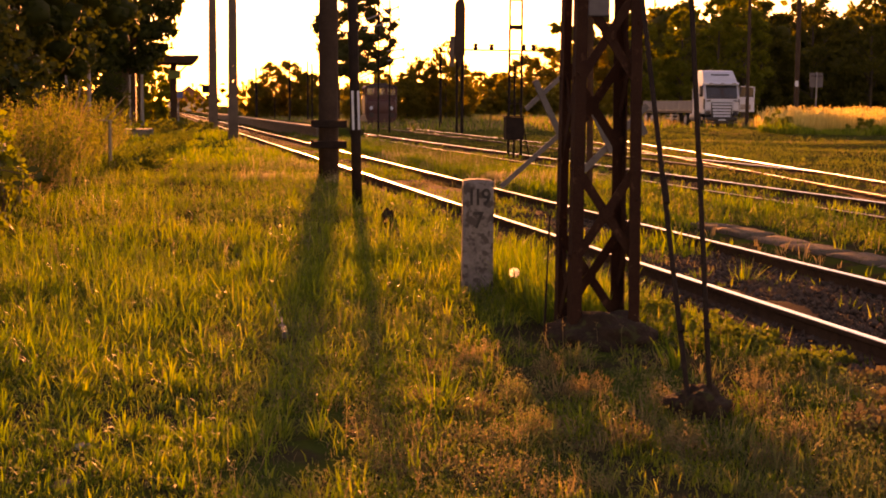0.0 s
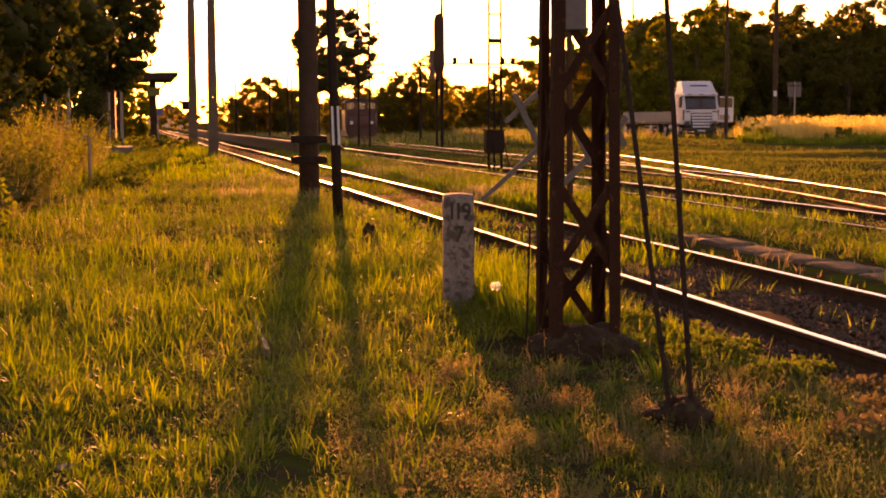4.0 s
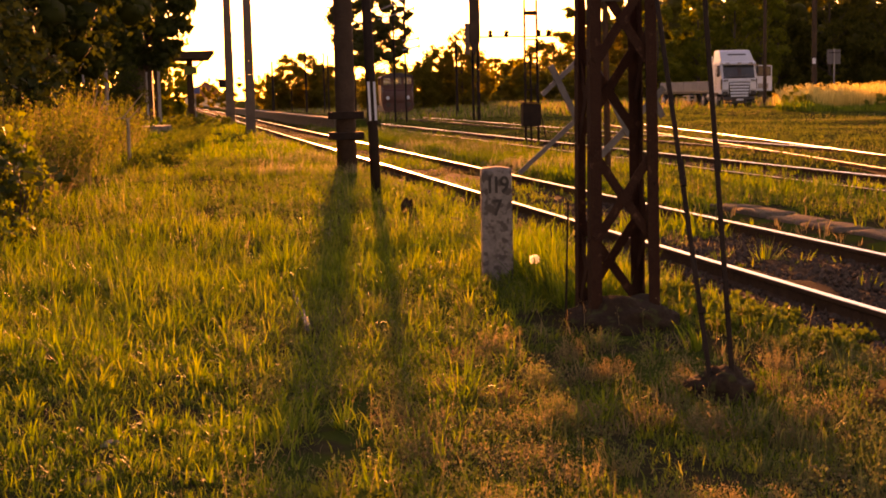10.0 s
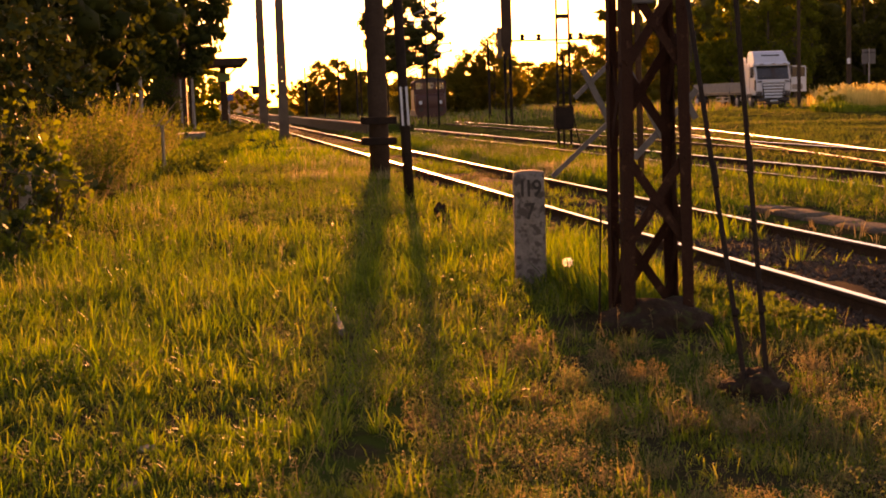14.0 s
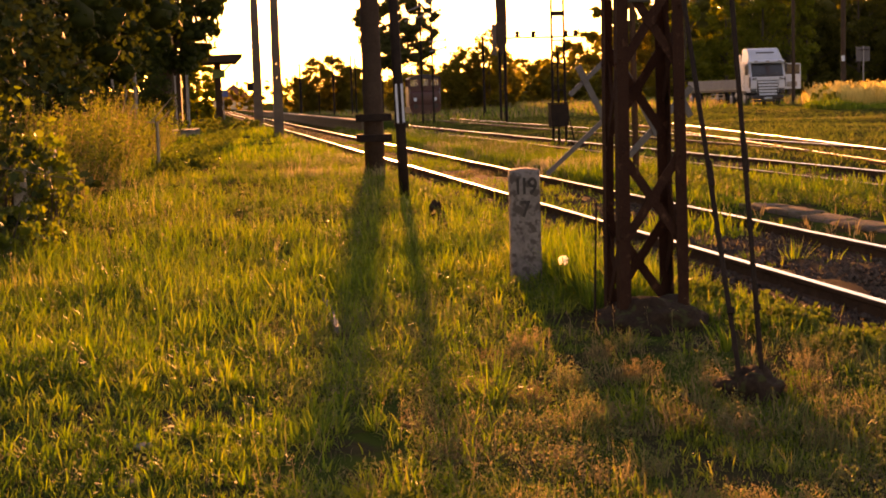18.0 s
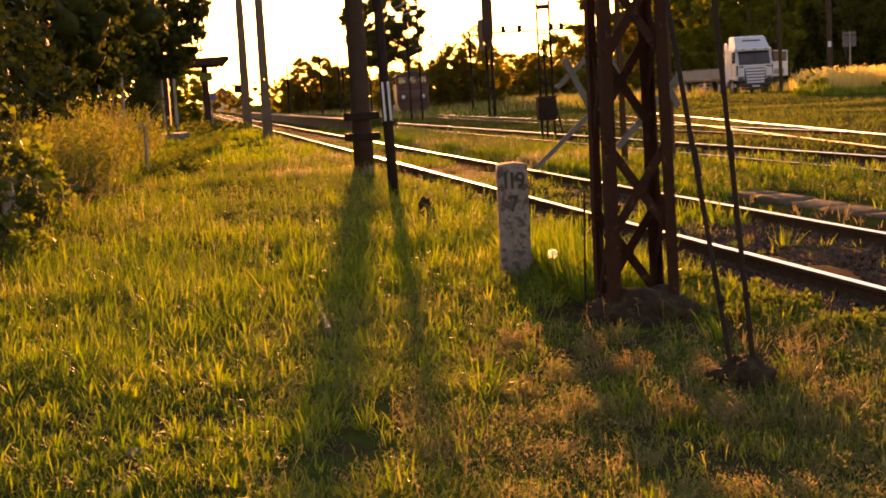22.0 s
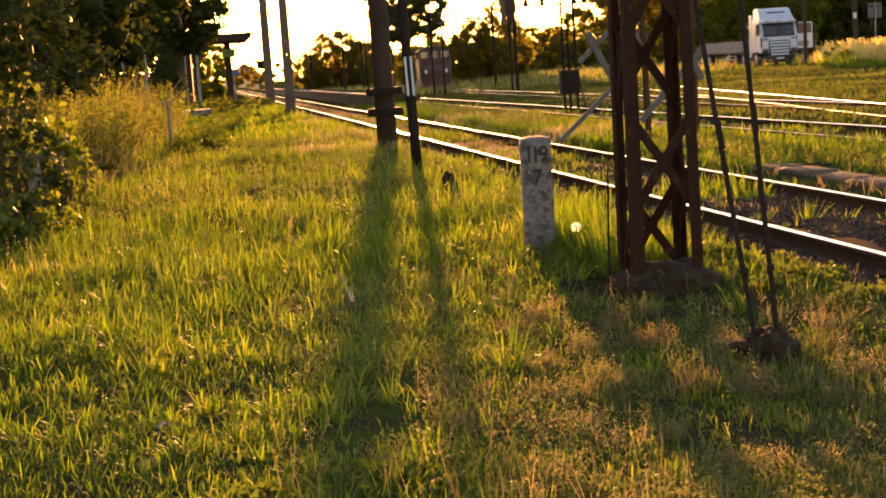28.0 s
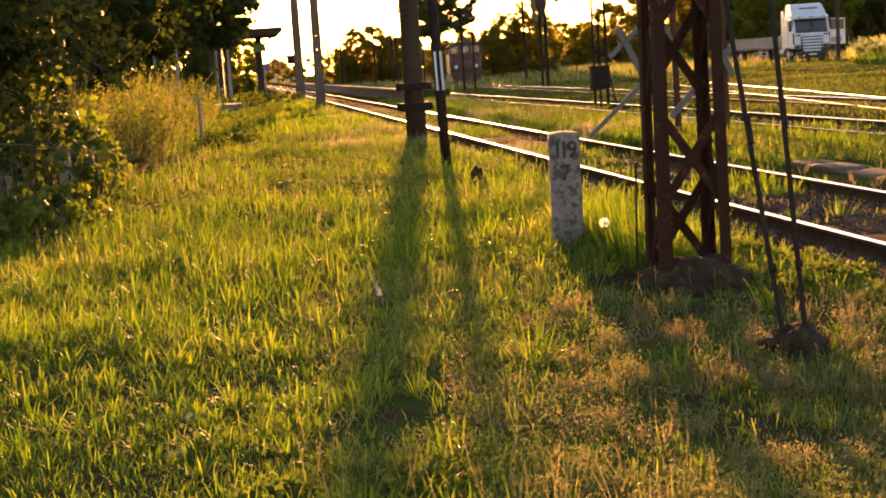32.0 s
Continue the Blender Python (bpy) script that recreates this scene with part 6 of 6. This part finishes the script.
tufts("dry_grass", p, 6, 0.05, height_at(p, 0.9, 35, 0.05, 0.13), (0.005, 0.010), DRYGRASS, "dry weeds growing through the ballast", 0.6)
p = np.stack([np.random.uniform(0.1, 1.4, 1500), 14 + 40 * np.random.uniform(0, 1, 1500) ** 1.2], 1)
p = patch_cut(p, 0.9, 47, -0.6, 0.3)
tufts("grass", p, 10, 0.09, height_at(p, 0.7, 48, 0.09, 0.20), (0.007, 0.015), GRASS, "golden grass growing between the rails", 0.8)
p = np.stack([np.random.uniform(-0.75, -0.12, 1500), 11 + 40 * np.random.uniform(0, 1, 1500) ** 1.2], 1)
p = patch_cut(p, 1.3, 49, -0.2, 0.6)
tufts("grass", p, 9, 0.07, height_at(p, 0.7, 50, 0.10, 0.20), (0.006, 0.013), GRASS, "grass leaning over the rail", 0.8)
p = np.stack([np.random.uniform(1.8, 2.6, 1800), 16.6 + 44 * np.random.uniform(0, 1, 1800) ** 1.2], 1)
tufts("grass", p, 9, 0.09, height_at(p, 0.7, 52, 0.10, 0.24), (0.008, 0.016), GRASS, "dense grass beside the track", 0.8)
p = np.stack([np.random.uniform(-0.7, 2.6, 5200), 22 + 90 * np.random.uniform(0, 1, 5200) ** 1.1], 1)
tufts("dry_grass", p, 5, 0.12, height_at(p, 0.5, 41, 0.05, 0.11), (0.012, 0.026), THATCH, "low brown weeds covering the far track bed", 0.8)
p = patch_cut(p, 0.6, 43, -0.2, 0.6)
tufts("grass", p, 6, 0.14, height_at(p, 0.5, 42, 0.05, 0.12), (0.012, 0.026), FIELDGRASS, "low green weeds covering the far track bed", 0.8)
p = patch_cut(np.stack([np.random.uniform(4.6, 7.4, 2600), 14 + 60 * np.random.uniform(0, 1, 2600) ** 1.3], 1), 1.5, 13, -0.3, 0.5)
tufts("grass", p, 7, 0.08, height_at(p, 0.9, 36, 0.05, 0.16), (0.009, 0.018), GRASS, "weeds growing through the second track", 0.5)


def beyond(n):
    y = 19 + 80 * np.random.uniform(0, 1, n) ** 0.9
    return np.stack([7.3 + (y * 0.6 - 3) * np.random.uniform(0, 1, n), y], 1)


p = patch_cut(beyond(9000), 0.6, 14, -0.7, 0.4)
tufts("grass", p, 8, 0.3, height_at(p, 0.45, 37, 0.05, 0.15), (0.008, 0.020), FIELDGRASS, "rough meadow grass beyond the tracks", 1.0)
p = patch_cut(beyond(1800), 0.5, 67, -0.1, 0.6)
low_herbs("ground_plants", p, 26, 0.04, "leafy weeds in the rough ground beyond the tracks", WEED, 0.25)
p = patch_cut(beyond(115000), 0.4, 66, -1.6, -0.4)
blades("grass", p, np.random.uniform(0.04, 0.12, len(p)) * (0.5 + height_at(p, 0.8, 95, 0.1, 1.0)), np.random.uniform(0.008, 0.018, len(p)) * (0.6 + p[:, 1] / 55), FIELDGRASS, 1.5, label="short trampled grass beyond the tracks")
p = np.stack([np.random.uniform(6, 60, 9000), np.random.uniform(85, 185, 9000)], 1)
blades("grass", p, np.clip(np.random.normal(0.35, 0.12, len(p)), 0.1, 0.8), np.random.uniform(0.04, 0.08, len(p)), GRASS, 0.6, label="rough green grass far beyond the sidings")
p = np.stack([np.random.uniform(6, 60, 9000), np.random.uniform(85, 185, 9000)], 1)
blades("dry_grass", p, np.clip(np.random.normal(0.4, 0.12, len(p)), 0.1, 0.8), np.random.uniform(0.03, 0.07, len(p)), DRYGRASS, 0.4, label="dry pale grass far beyond the sidings")
p = patch_cut(np.stack([np.random.uniform(4.2, 5.1, 1800), 13 + 60 * np.random.uniform(0, 1, 1800) ** 1.2], 1), 1.1, 68, -0.7, 0.3)
tufts("grass", p, 8, 0.10, height_at(p, 0.9, 69, 0.10, 0.26), (0.008, 0.018), GRASS, "tall weedy grass along the second track", 0.7)
p = patch_cut(off_slabs(np.stack([np.random.uniform(2.4, 5.0, 900), 12 + 40 * np.random.uniform(0, 1, 900) ** 1.2], 1)), 1.4, 70, 0.1, 0.6)
low_herbs("ground_plants", p, 26, 0.035, "bushy golden weeds between the tracks", SHRUB, 0.38)
p = patch_cut(np.stack([np.random.uniform(1.9, 4.6, 3600), 25 + 45 * np.random.uniform(0, 1, 3600) ** 1.2], 1), 0.8, 93, -0.7, 0.5)
tufts("dry_grass", p, 7, 0.12, height_at(p, 0.7, 94, 0.10, 0.26), (0.006, 0.014), PALEGRASS, "pale golden grass between the tracks", 0.8)
p = patch_cut(beyond(26000), 0.55, 97, 0.0, 0.7)
blades("dry_grass", p, np.random.uniform(0.04, 0.13, len(p)), np.random.uniform(0.008, 0.018, len(p)) * (0.6 + p[:, 1] / 55), DRYGRASS, 1.4, label="straw coloured patches in the field beyond the tracks")
# reed field
p = np.stack([np.random.uniform(29, 62, 19000), 72 + 18 * np.random.uniform(0, 1, 19000) ** 1.4], 1)
p = p[p[:, 0] > 29.6 + 0.32 * (p[:, 1] - 72)]
blades("reed_field", p, np.clip(np.random.normal(0.88, 0.16, len(p)) + 0.18 * waves(p[:, 0], p[:, 1], 0.7, 40), 0.4, 1.7), np.random.uniform(0.02, 0.05, len(p)), REED, 0.16, label="tall golden reeds glowing in the evening sun", category="reeds")
p = p[::6]
stalks("reed_field", p, 0.9, 1.45, REED, "golden reed plumes glowing in the evening sun", 0.012, 0.11, 9)
p = np.stack([np.random.uniform(28, 60, 3500), np.random.uniform(68, 73, 3500)], 1)
tufts("grass", p, 7, 0.16, height_at(p, 0.45, 38, 0.2, 0.5), (0.02, 0.045), GRASS, "green grass at the foot of the reeds", 0.5)


def motions():
    pass


motions()
